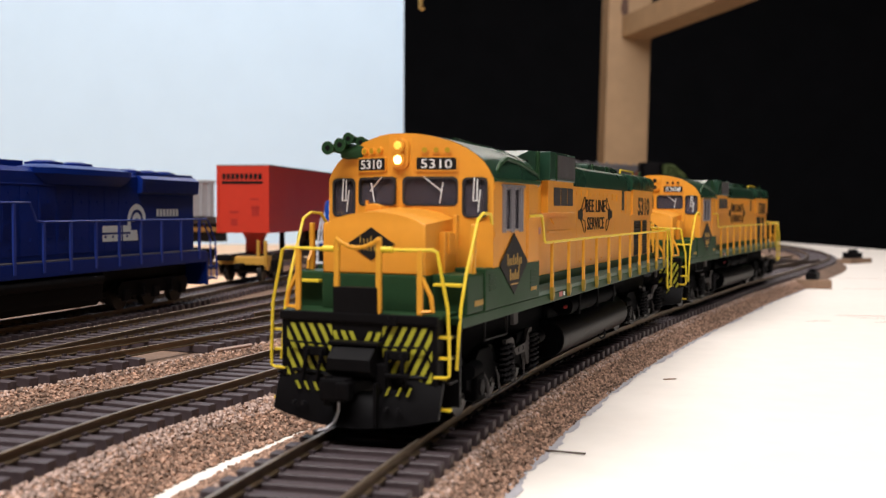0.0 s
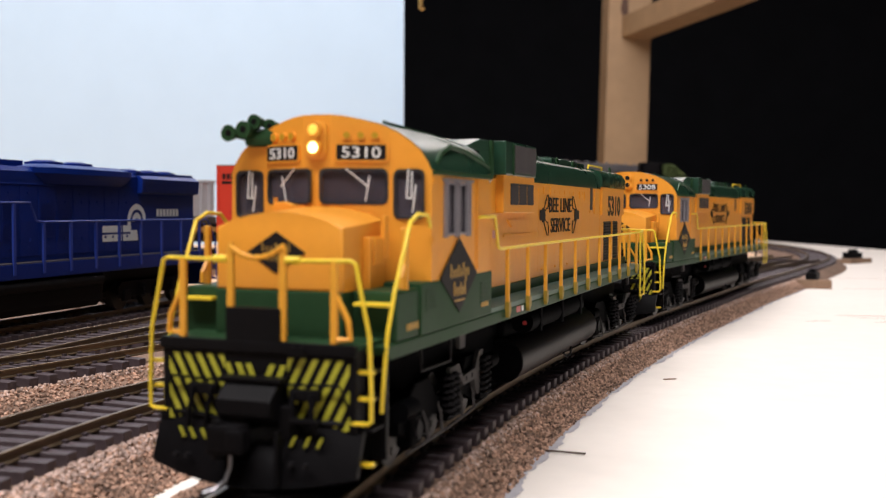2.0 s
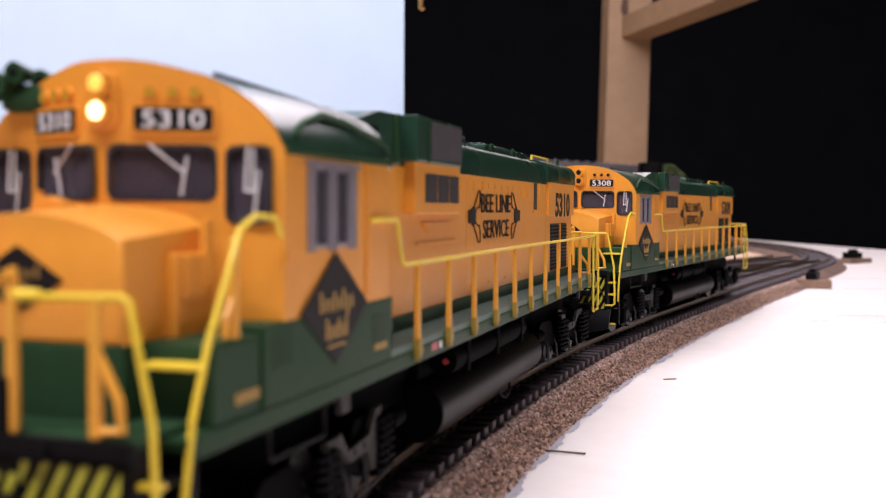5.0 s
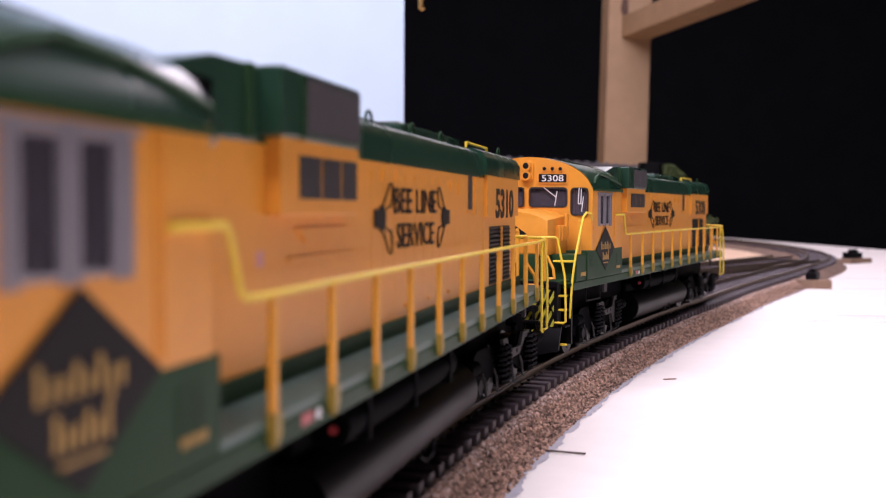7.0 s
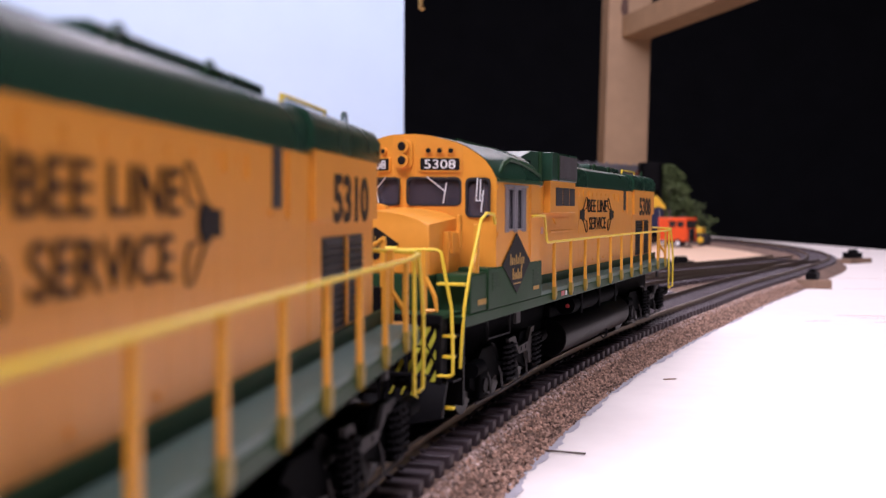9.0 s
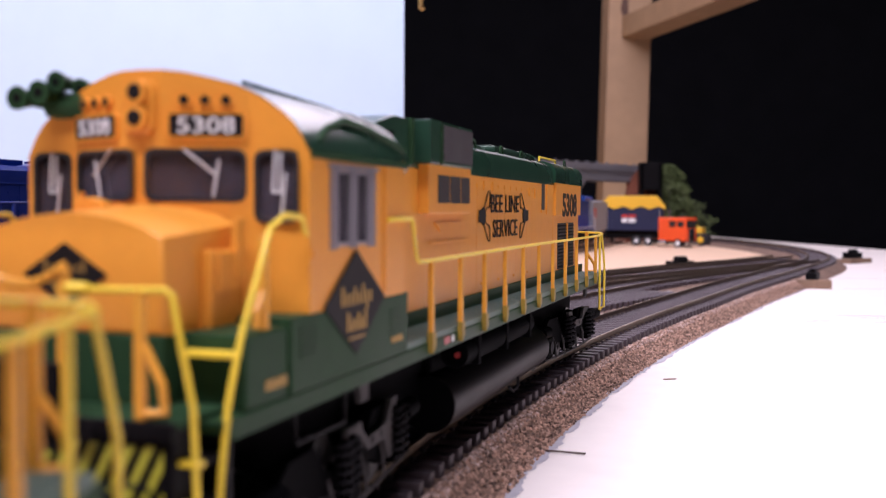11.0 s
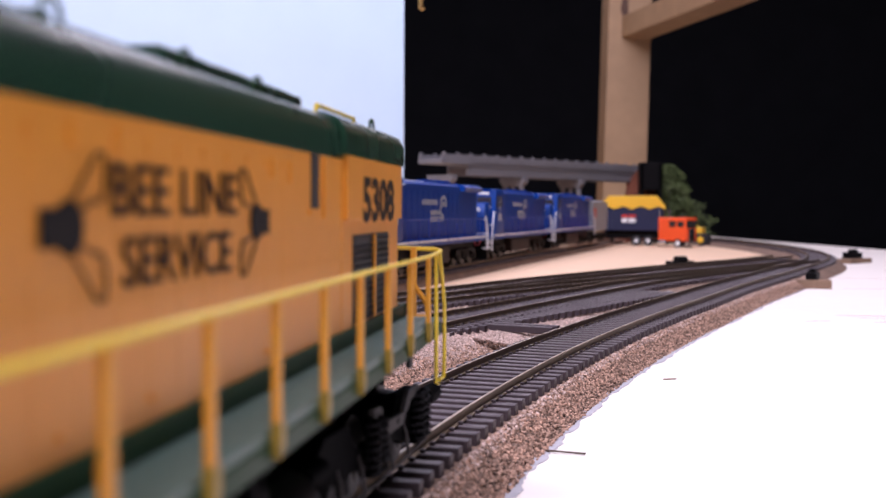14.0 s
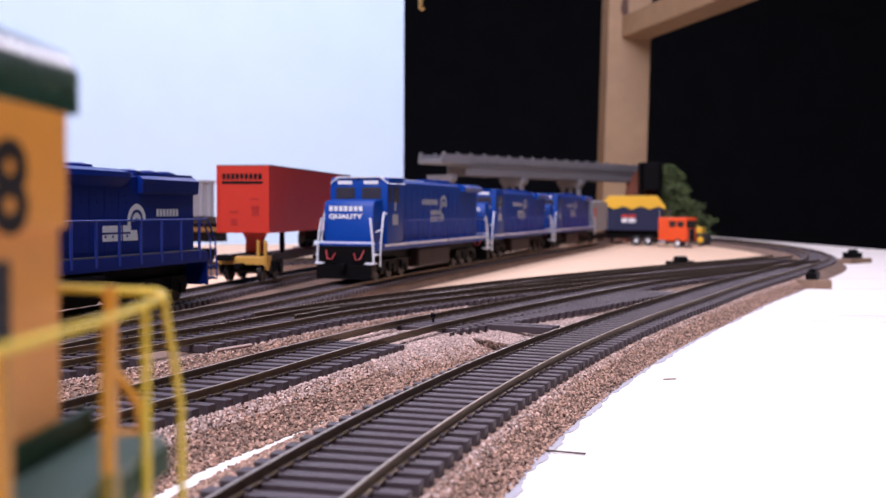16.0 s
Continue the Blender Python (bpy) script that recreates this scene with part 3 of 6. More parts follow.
        if abs(yc) < 11:
            a, b, c = (-0.25 * w if k > 0 else 0.3 * w, h[3] + 0.2), (0.42 * w if k > 0 else -0.35 * w, h[2] + 2.6), (0.36 * w if k > 0 else -0.1 * w, h[2] + 0.3)
            for p, q in ((a, b), ((b[0] + 0.3, b[1] + 1.6), c)):
                rod(bm, (*p, 0.35), (*q, 0.35), 0.12, 5)
        else:
            for p, q in (((0.0, h[3] + 0.2), (-0.3, h[2] + 3.0)), ((0.6, h[3] - 0.1), (0.5, h[2] + 3.0)), ((-0.3, h[2] + 3.0), (0.7, h[2] + 3.0)), ((1.2, h[2] + 5), (0.7, h[2] + 0.8))):
                rod(bm, (*p, 0.35), (*q, 0.35), 0.14, 5)
        bmesh.ops.transform(bm, matrix=m, verts=bm.verts)
        part("wiper", bm, WHITE, win)
    for s in (-1, 1):
        m = side_place(81.5, s * 17.5, 0, s)
        win = part("side_window", gasket(-6.6, 6.6, 35.1, 43.7, 0.6, 0.4, m), SILVER, cab, "sliding side window in silver frame")
        part("pane", flat(rect(-6.4, 6.4, 35.2, 43.6), m @ Matrix.Translation((0, 0, -0.35)), 0.08), GLASS, win).visible_shadow = False
        for u, w in ((-5.95, 0.75), (-0.5, 0.9), (5.2, 1.0)):
            part("window_bar", flat(rect(u - w, u + w, 34.8, 44.0), m @ Matrix.Translation((0, 0, 0.0)), 0.14), SILVER, win)
            for e in (-1, 1):
                part("window_bead", flat(rect(u + e * w * 0.72 - 0.2, u + e * w * 0.72 + 0.2, 34.8, 44.0), m @ Matrix.Translation((0, 0, 0.24)), 0.16), SILVER, win)
        part("window_shade", flat(rect(-7.2, 7.2, 43.8, 44.2), m @ Matrix.Translation((0, 0, 0.2)), 0.25), SILVER, win)
        emb = part("diamond_emblem", flat([(-9.2, 0), (0, -6.1), (9.2, 0), (0, 6.1)], side_place(81.0, s * 17.72, 28.5, s), 0.06), PRINT, cab, "large black diamond emblem with gold marks")
        for z, w, n in ((29.0, 9.8, 8), (26.0, 6.4, 6)):
            for k in range(n):
                x = 81.0 - (k - (n - 1) / 2) * w / n
                hi, lo = (1.5, 0.65, 0.65, 1.3, 0.65)[k % 5], (0.75, 0.75, 0.75, 0.75, 0.75, 0.75, 1.5)[k % 7]
                part("emblem_mark", Box((x - 0.24, x + 0.24), (s * 17.82 - 0.05, s * 17.82 + 0.05), (z - lo, z + hi)), GOLD, emb)
        part("emblem_rule", Box((78.6, 83.4), (s * 17.82 - 0.05, s * 17.82 + 0.05), (24.3, 24.55)), GOLD, emb)
        for z in (43.2, 34.0):
            part("hinge", Box((91.8, 93.0), (s * 17.5 - 0.2, s * 17.5 + 0.2), (z, z + 1.0)), YELLOW, cab)
        for x in (71.0, 72.0):
            part("cab_seam", Box((x - 0.15, x + 0.15), (s * 17.5 - 0.15, s * 17.5 + 0.15), (29, 44.6)), YELLOW, cab)
    # roof shell of the cab
    bm = bmesh.new()
    ys = [c for c in COLS]
    grid = []
    for x in ("f", 90, 80, 72, 66, 62.5):
        row = []
        for y in ys:
            z = cab_top(y) + 0.04
            if x != "f":
                fl = max(0, min(1, (90 - x) / 20))
                z -= fl * 0.85 * max(0, 1 - abs(y) / 13)
                z += fl * 1.1 * max(0, 1 - abs(abs(y) - 15) / 2.5) * (1 if x > 70 else 0.3)
            row.append(bm.verts.new((cab_front(y) - 0.25 if x == "f" else x, y * 1.004, z)))
        grid.append(row)
    for a, b in zip(grid, grid[1:]):
        for k in range(len(ys) - 1):
            bm.faces.new((a[k], a[k + 1], b[k + 1], b[k]))
    ext = bmesh.ops.extrude_face_region(bm, geom=bm.faces[:])
    for v in ext["geom"]:
        if isinstance(v, bmesh.types.BMVert):
            v.co.z -= 0.9
            v.co.y *= 0.97
    roof = part("cab_roof", bm, ROOFGREEN, cab, "glossy dark green curved roof", smooth=True)
    for s in (-1, 1):
        part("roof_rib", Tube([(90, s * 16.9, 46.4), (86, s * 16.2, 48.2), (80, s * 15.6, 49.6), (73, s * 15.9, 49.0), (66, s * 16.6, 47.6), (63, s * 17.0, 46.8)], 0.45, 6), GREEN, roof, smooth=True)
        part("roof_eave", Box((63, 93), (min(s * 17.3, s * 17.9), max(s * 17.3, s * 17.9)), (44.6, 45.4), 0.15), GREEN, roof)
        part("rain_strip", Tube([(66, s * 8, 52.4), (80, s * 9, 52.5), (90, s * 8, 53.1)], 0.25, 5), GREEN, roof)
    # number boards, lights
    for s in (-1, 1):
        m = front_place(95.6, s * 6.7, 48.0, s * 22.5)
        nb = part("number_board", flat(rounded(-4.1, 4.1, -1.45, 1.45, 0.5), m, 0.35), YELLOW, cab, "lit number board with white figures")
        part("number_panel", flat(rounded(-3.8, 3.8, -1.15, 1.15, 0.3), m @ Matrix.Translation((0, 0, 0.33)), 0.06), PRINT, nb)
        lettering("figure", number, 1.75, 6.0, WHITE, nb, m @ Matrix.Translation((0, 0, 0.42)), 0.005)
        for k in range(3):
            y = s * (4.6 + k * 2.0)
            m = front_place(cab_front(y), y, 50.6, s * 22.5)
            bm = bmesh.new()
            rod(bm, (0, 0, -0.3), (0, 0, 0.45), 0.75, 12)
            bmesh.ops.transform(bm, matrix=m, verts=bm.verts)
            cl = part("class_light", bm, YELLOW, cab, smooth=True)
            bm = bmesh.new()
            rod(bm, (0, 0, 0.3), (0, 0, 0.55), 0.5, 12)
            bmesh.ops.transform(bm, matrix=m, verts=bm.verts)
            part("lens", bm, BRASS if lit else PRINT, cl)
    hs = part("headlight_housing", Prism(rounded(-1.9, 1.9, 47.0, 52.8, 1.2), "x", 96.5, 98.0, 0.25), YELLOW, cab, smooth=True)
    for z, m in ((51.4, HALFLIT), (48.7, LIT)):
        part("headlight_ring", Rod((97.8, 0, z), (98.8, 0, z), 1.35, 16), YELLOW, hs, smooth=True)
        part("headlight_lens", Rod((98.6, 0, z), (98.95, 0, z), 1.05, 16, 0.7), m if lit else PRINT, hs, smooth=True)
    # horn cluster
    hb = part("horn", Box((87, 95), (-14.6, -9.0), (49.2, 52.0), 1.2), GREEN, loco, "green five-chime air horn", smooth=True)
    for y, z, x1, r in ((-15.7, 51.3, 97.5, 1.35), (-13.3, 51.9, 97, 1.35), (-12.2, 53.2, 95.5, 1.2), (-10.2, 52.6, 94, 1.1)):
        bm = Rod((x1 - 7, y * 0.75 - 2.8, z - 0.4), (x1 - 2.2, y, z), 0.75, 10, 0.7)
        rod(bm, (x1 - 2.6, y, z), (x1, y, z), 0.7, 14, r)
        tp = part("trumpet", bm, GREEN, hb, smooth=True)
        part("bell_mouth", Rod((x1 - 0.1, y, z), (x1 + 0.03, y, z), r * 0.42, 12), BLACK, tp)
    # long hood
    def hood(x0, x1, hw, name, label=""):
        side = part(name, Box((x0, x1), (-hw, hw), (20.5, 45.8), 0.15), YELLOW, loco, label)
        o = [(-hw - 0.05, 45.6), (-hw - 0.05, 48.9), (-hw + 0.7, 50.4), (-hw + 2.4, 51.2), (0, 51.7), (hw - 2.4, 51.2), (hw - 0.7, 50.4), (hw + 0.05, 48.9), (hw + 0.05, 45.6)]
        rf = part("hood_roof", Prism(o, "x", x0, x1), ROOFGREEN, loco, smooth=True)
        return side, rf
    h1, r1 = hood(-67, 64, 11.2, "engine_hood", "yellow engine hood with access doors")
    h2, r2 = hood(-103.5, -67, 11.3, "radiator_hood")
    bm = Prism([(-12.0, 46.2), (-12.0, 49.2), (-11, 50.8), (-9, 51.6), (0, 52.0), (9, 51.6), (11, 50.8), (12.0, 49.2), (12.0, 46.2)], "x", -105.6, -66.5)
    part("roof_cap", bm, ROOFGREEN, r2, smooth=True)
    for s in (-1, 1):
        y0 = s * 11.2
        part("side_cowl", Box((-103.4, -67.4), (min(s * 11.2, s * 12.0), max(s * 11.2, s * 12.0)), (37.8, 46.2), 0.2), YELLOW, h2)
        lettering("figure", number, 6.3, 21.0, PRINT, h2, side_place(-86.2, s * 12.02, 40.6, s), 0.035)
        lo = part("louvre", Box((-95.3, -72.6), (min(s * 11.2, s * 11.45), max(s * 11.2, s * 11.45)), (23.8, 35.8), 0.1), RUBBER, h2, "dark louvred grille")
        for x0, x1 in ((-83.6, -73.2), (-94.8, -84.4)):
            for k in range(13):
                part("slat", Prism([(s * 11.4, 24.3 + k * 0.88), (s * 11.85, 24.35 + k * 0.88), (s * 11.4, 24.75 + k * 0.88)], "x", x0, x1), GREYM, lo)
        for k in range(11):
            x = 3 - k * 5.3
            if -50 < x:
                d = part("hood_door", Box((x - 2.63, x + 2.63), (min(y0, y0 + s * 0.05), max(y0, y0 + s * 0.05)), (24.4, 44.6), 0.03, 1), YELLOW, h1)
                for z in (43.4,):
                    part("hinge", Box((x + 1.9, x + 2.9), (y0 + s * 0.1 - 0.1, y0 + s * 0.1 + 0.1), (z, z + 0.8)), YELLOW, d)
        part("grille_post", Box((-84.35, -83.65), (min(s * 11.4, s * 11.95), max(s * 11.4, s * 11.95)), (23.9, 35.7), 0.08, 1), YELLOW, lo)
        for x, z0, z1 in ((-52.0, 38.6, 39.2), (-58.2, 38.2, 45.4), (-44.5, 42.0, 44.4), (-38.5, 42.4, 44.4), (-5.5, 43.0, 44.8), (1.0, 43.0, 44.8)):
            part("door_catch", Box((x - 0.16, x + 0.16), (min(y0, y0 + s * 0.35), max(y0, y0 + s * 0.35)), (z0, z1), 0.05, 1), YELLOW, h1)
        for k in range(4):
            part("door_handle", Box((2.0 - k * 13.2, 2.9 - k * 13.2), (min(y0, y0 + s * 0.4), max(y0, y0 + s * 0.4)), (25.0, 25.5), 0.08, 1), YELLOW, h1)
        part("air_slot", flat(rect(-1.5, 1.5, 39.3, 45.6), side_place(-54.5, y0, 0, s), 0.15), RUBBER, h1)
        # filter box with three-part grille and hood below it
        fb = part("filter_box", Box((15.6, 39.6), (min(s * 11.1, s * 12.9), max(s * 11.1, s * 12.9)), (38.6, 46.4), 0.2), YELLOW, h1)
        for x0, x1 in ((28.6, 34.8), (22.2, 28.0), (16.6, 21.6)):
            g = part("grille", flat(rect(-x1, -x0, 40.3, 44.8), side_place(0, s * 12.9, 0, s), 0.06), RADGREY, fb, "dark mesh grille")
            for k in range(7):
                part("grille_bar", Box((x0, x1), (min(s * 12.9, s * 13.1), max(s * 12.9, s * 13.1)), (40.55 + k * 0.62, 40.75 + k * 0.62)), RUBBER, g)
        part("filter_chute", Prism([(16, 37.2), (32, 37.2), (29, 35.6), (19, 35.6)], "y", min(s * 11.1, s * 12.5), max(s * 11.1, s * 11.6)), YELLOW, h1)
        part("filter_ledge", Box((12.5, 34), (min(s * 11.1, s * 11.8), max(s * 11.1, s * 11.4)), (33.6, 34.2), 0.1), YELLOW, h1)
        bm = bmesh.new()
        for k in range(18):
            box(bm, (52.5, 56.0), (min(y0, y0 + s * 0.3), max(y0, y0 + s * 0.3)), (30.5 + k * 0.85, 30.9 + k * 0.85))
        part("vent_louvres", bm, YELLOW, h1)
        part("hood_riser", Box((57.5, 64), (min(s * 11, s * 14.6), max(s * 11, s * 14.6)), (20.6, 45.2), 0.3), YELLOW, h1)
        for x, z in ((60.5, 35.6), (41, 33.5)):
            bm = bmesh.new()
            box(bm, (x - 0.9, x + 0.9), (s * (14.65 if x > 50 else 11.25) - 0.05, s * (14.65 if x > 50 else 11.25) + 0.05), (z, z + 1.6))
            part("warning_placard", bm, [mat("pink_placard_print", (0.62, 0.30, 0.26), 0.5)], h1)
        # slogan in a bracket frame
        lettering("letter", "BEE LINE", 3.6, 24.0, PRINT, h1, side_place(-16.3, s * 11.42, 40.5, s), 0.004)
        lettering("letter", "SERVICE", 3.6, 21.0, PRINT, h1, side_place(-16.3, s * 11.42, 35.5, s), 0.004)
        for e in (-1, 1):
            xc = -16.3 + e * 17.6
            bm = Rod((xc, s * 11.3, 38.0), (xc, s * 11.46, 38.0), 1.75, 16)
            box(bm, (xc + e * 2.4 - 1.1, xc + e * 2.4 + 1.1), (s * 11.44 - 0.04, s * 11.44 + 0.04), (36.8, 39.2))
            for q in (-1, 1):
                wing = ((0.2, 1.6), (1.2, 2.6), (3.4, 4.8), (4.4, 4.9), (4.7, 4.2), (4.6, 2.6), (3.9, 1.6), (2.8, 1.7), (1.2, 1.0))
                tube(bm, [(xc - e * u, s * 11.44, 38 + q * v) for u, v in wing], 0.12, 4)
            part("bee_emblem", bm, PRINT, h1)
    # roof equipment
    rb = part("radiator_box", Box((18.5, 41.8), (-14.0, 14.0), (46.3, 53.1), 0.25), ROOFGREEN, loco, "dark green box with grey mesh panel")
    for s in (-1, 1):
        part("mesh_panel", Box((18.8, 35.5), (min(s * 14.0, s * 14.15), max(s * 14.0, s * 14.15)), (46.9, 52.6), 0.05), RADGREY, rb)
        part("box_strap", Box((36.2, 37.0), (min(s * 14.0, s * 14.2), max(s * 14.0, s * 14.2)), (46.4, 52.6)), GREEN, rb)
    tu = part("turret", Prism([(41.6, 45.6), (63, 45.6), (63, 50.4), (51, 52.9), (41.6, 53.1)], "y", -11.4, 11.4, 0.3), ROOFGREEN, loco)
    for s in (-1, 1):
        # Dark plate on the flank; the recess is shade by colour only.
        part("turret_recess", Box((51.5, 58.0), (min(s * 11.3, s * 11.5), max(s * 11.3, s * 11.5)), (47.6, 50.6), 0.1), SHADEBLACK, tu)
        part("turret_post", Box((43.6, 45.0), (min(s * 11.2, s * 12.0), max(s * 11.2, s * 12.0)), (46.0, 53.0), 0.15), GREEN, tu)
    part("roof_hatch", Box((-62, -22), (-7.6, 7.6), (50.8, 52.9), 0.6), ROOFGREEN, r1)
    part("roof_hatch", Box((-21.8, 8), (-5.5, 5.5), (50.8, 52.4), 0.5), ROOFGREEN, r1)
    for k in range(5):
        w, z = (6.6, 52.9) if k < 3 else (5.0, 52.4)
        part("roof_panel", Box((-60 + k * 13.3, -49.5 + k * 13.3), (-w, w), (z, z + 0.3), 0.15), ROOFGREEN, r1)
    for x in (6, -2, -24, -43):
        for s in (-1, 1):
            part("lifting_eye", Tube([(x + 1.3 * math.cos(a), s * 8.4, 51.6 + 1.3 * math.sin(a)) for a in np.linspace(-0.3, math.pi + 0.3, 9)], 0.22, 5), GREEN, r1)
    bm = Rod((-12, 0, 52), (-12, 0, 54), 2.4, 16)
    part("exhaust_stack", bm, GREEN, r1, smooth=True)
    for s in (-1, 1):
        part("roof_grab_rail", Tube([(-72, s * 6.5, 51.8), (-72, s * 6.5, 53.0), (-93, s * 6.5, 53.0), (-93, s * 6.5, 51.8)], 0.3, 6), RAILYEL, r2)
        part("lifting_eye", Tube([(-97 + 1.4 * math.cos(a), s * 8.4, 51.8 + 1.4 * math.sin(a)) for a in np.linspace(-0.3, math.pi + 0.3, 9)], 0.22, 5), GREEN, r2)
        part("rear_light", Rod((-106.0, s * 1.4, 48.5), (-103.4, s * 1.4, 48.5), 1.0, 12), PRINT, r2)
    # side handrails
    for s in (-1, 1):
        y = s * 17.7
        hr = part("handrail", Tube([(70.5, s * 17.6, 37.9), (69.5, s * 18.1, 38.0), (62.6, s * 18.1, 38.0), (61.8, s * 18.0, 37.2), (59.2, y, 32.6), (58.2, y, 32.1), (56, y, 32.0), (20, y, 32.1), (-40, y, 32.1), (-98, y, 32.0), (-108, y, 32.4)], 0.31, 8), RAILYEL, loco, "yellow side handrail with orange stanchions", smooth=True)
        for x in (52.8, 38.0, 23.6, 9.2, -5.6, -20.2, -35.0, -50.0, -65.1, -80.3, -95.6):
            bm = bmesh.new()
            box(bm, (x - 0.48, x + 0.48), (y - 0.36, y + 0.36), (21.4, 32.0), 0.1, 1)
            st = part("stanchion", bm, POSTYEL, hr)
            bm = bmesh.new()
            prism(bm, [(x - 0.75, 19.8), (x + 0.55, 18.8), (x + 0.8, 19.6), (x + 0.7, 21.8), (x - 0.75, 21.8)], "y", y - 0.3, y + 0.55)
            part("stanchion_foot", bm, FOOT, st)
        # corner step rails, front
        part("grab_rail", Tube([(94.4, s * 17.6, 36.6), (96.2, s * 17.9, 38.4), (100.2, s * 17.9, 38.6), (103.2, s * 17.9, 37.4), (105.0, s * 17.8, 34), (108.2, s * 17.6, 28), (110.6, s * 17.5, 22), (111.8, s * 17.4, 15), (112.3, s * 17.4, 11.4)], 0.31, 8), RAILYEL, loco, smooth=True)
        part("end_rail", Tube([(115.8, s * 3.6, 32.2), (115.8, s * 9, 32.2), (115.8, s * 14.4, 32.3), (115.8, s * 15.1, 31.9), (115.8, s * 15.9, 28), (115.8, s * 17.1, 22.4), (115.8, s * 17.4, 15), (115.8, s * 17.4, 10.9), (115.8, s * 16.8, 10.5), (115.8, s * 14.5, 10.5)], 0.31, 8), RAILYEL, loco, smooth=True)
        part("rail_sleeve", Rod((115.8, s * 4.6, 32.25), (115.8, s * 6.8, 32.25), 0.55, 10), RAILYEL, loco, smooth=True)
        for yy in (4.1, 11.9):
            bm = Box((115.3, 116.1), (s * yy - 0.52, s * yy + 0.52), (21, 33.9 if yy < 5 else 32.4), 0.15, 1)
            if yy < 5:
                rod(bm, (115.7, s * yy, 33.8), (115.7, s * yy, 34.5), 0.5, 8, 0.3)
            if yy > 5:
                tube(bm, [(115.7, s * 12.3, 27.5), (115.7, s * 14.0, 24.2), (115.7, s * 14.3, 21.8), (115.7, s * 12.2, 21.6)], 0.45, 5)
            part("end_post", bm, POSTYEL, loco)
        bm = Box((101.6, 102.5), (s * 16.6 - 0.45, s * 16.6 + 0.45), (27.4, 36.6), 0.12, 1)
        tube(bm, [(102.0, s * 16.6, 31.5), (103.6, s * 16.6, 29.4), (103.8, s * 16.6, 27.8)], 0.35, 5)
        part("corner_post", bm, POSTYEL, loco)
        bm = bmesh.new()
        for z in (9.2, 13.4, 17.0):
            box(bm, (110.6, 114.6), (s * 15.6 - 1.4, s * 15.6 + 1.4), (z, z + 0.35))
        box(bm, (109.5, 110.3), (s * 15.4 - 1.8, s * 15.4 + 1.8), (4.5, 20))
        part("step_ladder", bm, BLACK, loco)
        bm = bmesh.new()
        for z in (4.6, 13.5, 17.1):
            box(bm, (114.2, 115.2), (s * 16.0 - 1.3, s * 16.0 + 1.3), (z, z + 0.45))
        part("step_edge", bm, RAILYEL, loco)
        # rear corner
        part("rear_rail", Tube([(-108, s * 17.7, 32.4), (-109.8, s * 16.6, 32.6), (-109.8, s * 9, 32.9), (-109.8, s * 3.8, 33.0)], 0.35, 7), RAILYEL, loco, smooth=True)
        part("rear_drop_rail", Tube([(-108.6, s * 17.4, 32.2), (-110.2, s * 17.6, 28.0), (-112.2, s * 17.7, 23), (-112.4, s * 17.7, 16), (-112.4, s * 17.6, 10.8), (-109, s * 17.4, 10.8)], 0.33, 7), RAILYEL, loco, smooth=True)
        part("rear_drop_rail", Tube([(-103.6, s * 17.6, 31.9), (-103.4, s * 17.7, 20), (-103.4, s * 17.7, 10.8), (-105.6, s * 17.6, 10.6)], 0.33, 7), RAILYEL, loco, smooth=True)
        part("rear_post", Box((-110.2, -109.4), (s * 12.8 - 0.5, s * 12.8 + 0.5), (20.6, 33), 0.1, 1), POSTYEL, loco)
        part("rear_post_brace", Tube([(-109.8, s * 13.0, 26.5), (-109.8, s * 15.0, 23.6), (-109.8, s * 15.2, 21.4), (-109.8, s * 13.0, 21.2)], 0.45, 5), POSTYEL, loco)
    # safety chain and drop plate
    chain = [(116.0, y, 34.0 - 1.5 * (1 - (y / 4.1) ** 2)) for y in np.linspace(-4.1, 4.1, 15)]
    bm = bmesh.new()
    for k in range(14):
        a, b = Vector(chain[k]), Vector(chain[k + 1])
        rod(bm, a - (b - a) * 0.15, b + (b - a) * 0.15, 0.42 if k % 2 else 0.3, 6)
    part("safety_chain", bm, POSTYEL, loco)
    part("drop_plate", Box((115.2, 116.4), (-4.6, 4.0), (20.0, 25.6), 0.2), BLACK, loco)
    # pilot, stripes, plough, coupler
    pil = part("pilot_plate", Box((112.5, 116), (-15.2, 15.2), (9.0, 20.8), 0.4), BLACK, loco, "black pilot with yellow warning stripes")
    def stripe(y, y0, y1, z0, z1, lean):
        """A slanted bar cut to the box y0..y1, z0..z1."""
        pts = [(y, z0), (y + 0.86, z0), (y + 0.86 + lean * (z1 - z0), z1), (y + lean * (z1 - z0), z1)]
        for lim, keep in ((y0, 1), (y1, -1)):
            out = []
            for p, q in zip(pts, pts[1:] + pts[:1]):
                if (p[0] - lim) * keep >= 0:
                    out.append(p)
                if (p[0] - lim) * (q[0] - lim) < 0:
                    t = (lim - p[0]) / (q[0] - p[0])
                    out.append((lim, p[1] + t * (q[1] - p[1])))
            pts = out
            if len(pts) < 3:
                return
        part("warning_stripe", flat(pts, front_place(116.03, 0, 0), 0.05), STRIPE, pil)
    for k in range(9):
        stripe(0.2 + k * 1.86, 5.0, 14.3, 9.4, 18.9, 0.52)
        stripe(-1.06 - k * 1.86, -14.0, -4.9, 9.4, 18.9, -0.52)
    for k, y in enumerate((-4.3, -2.5, -0.9, 1.5, 3.2)):
        stripe(y, -4.7, 4.7, 16.2, 17.8, -0.45 if k < 3 else 0.45)
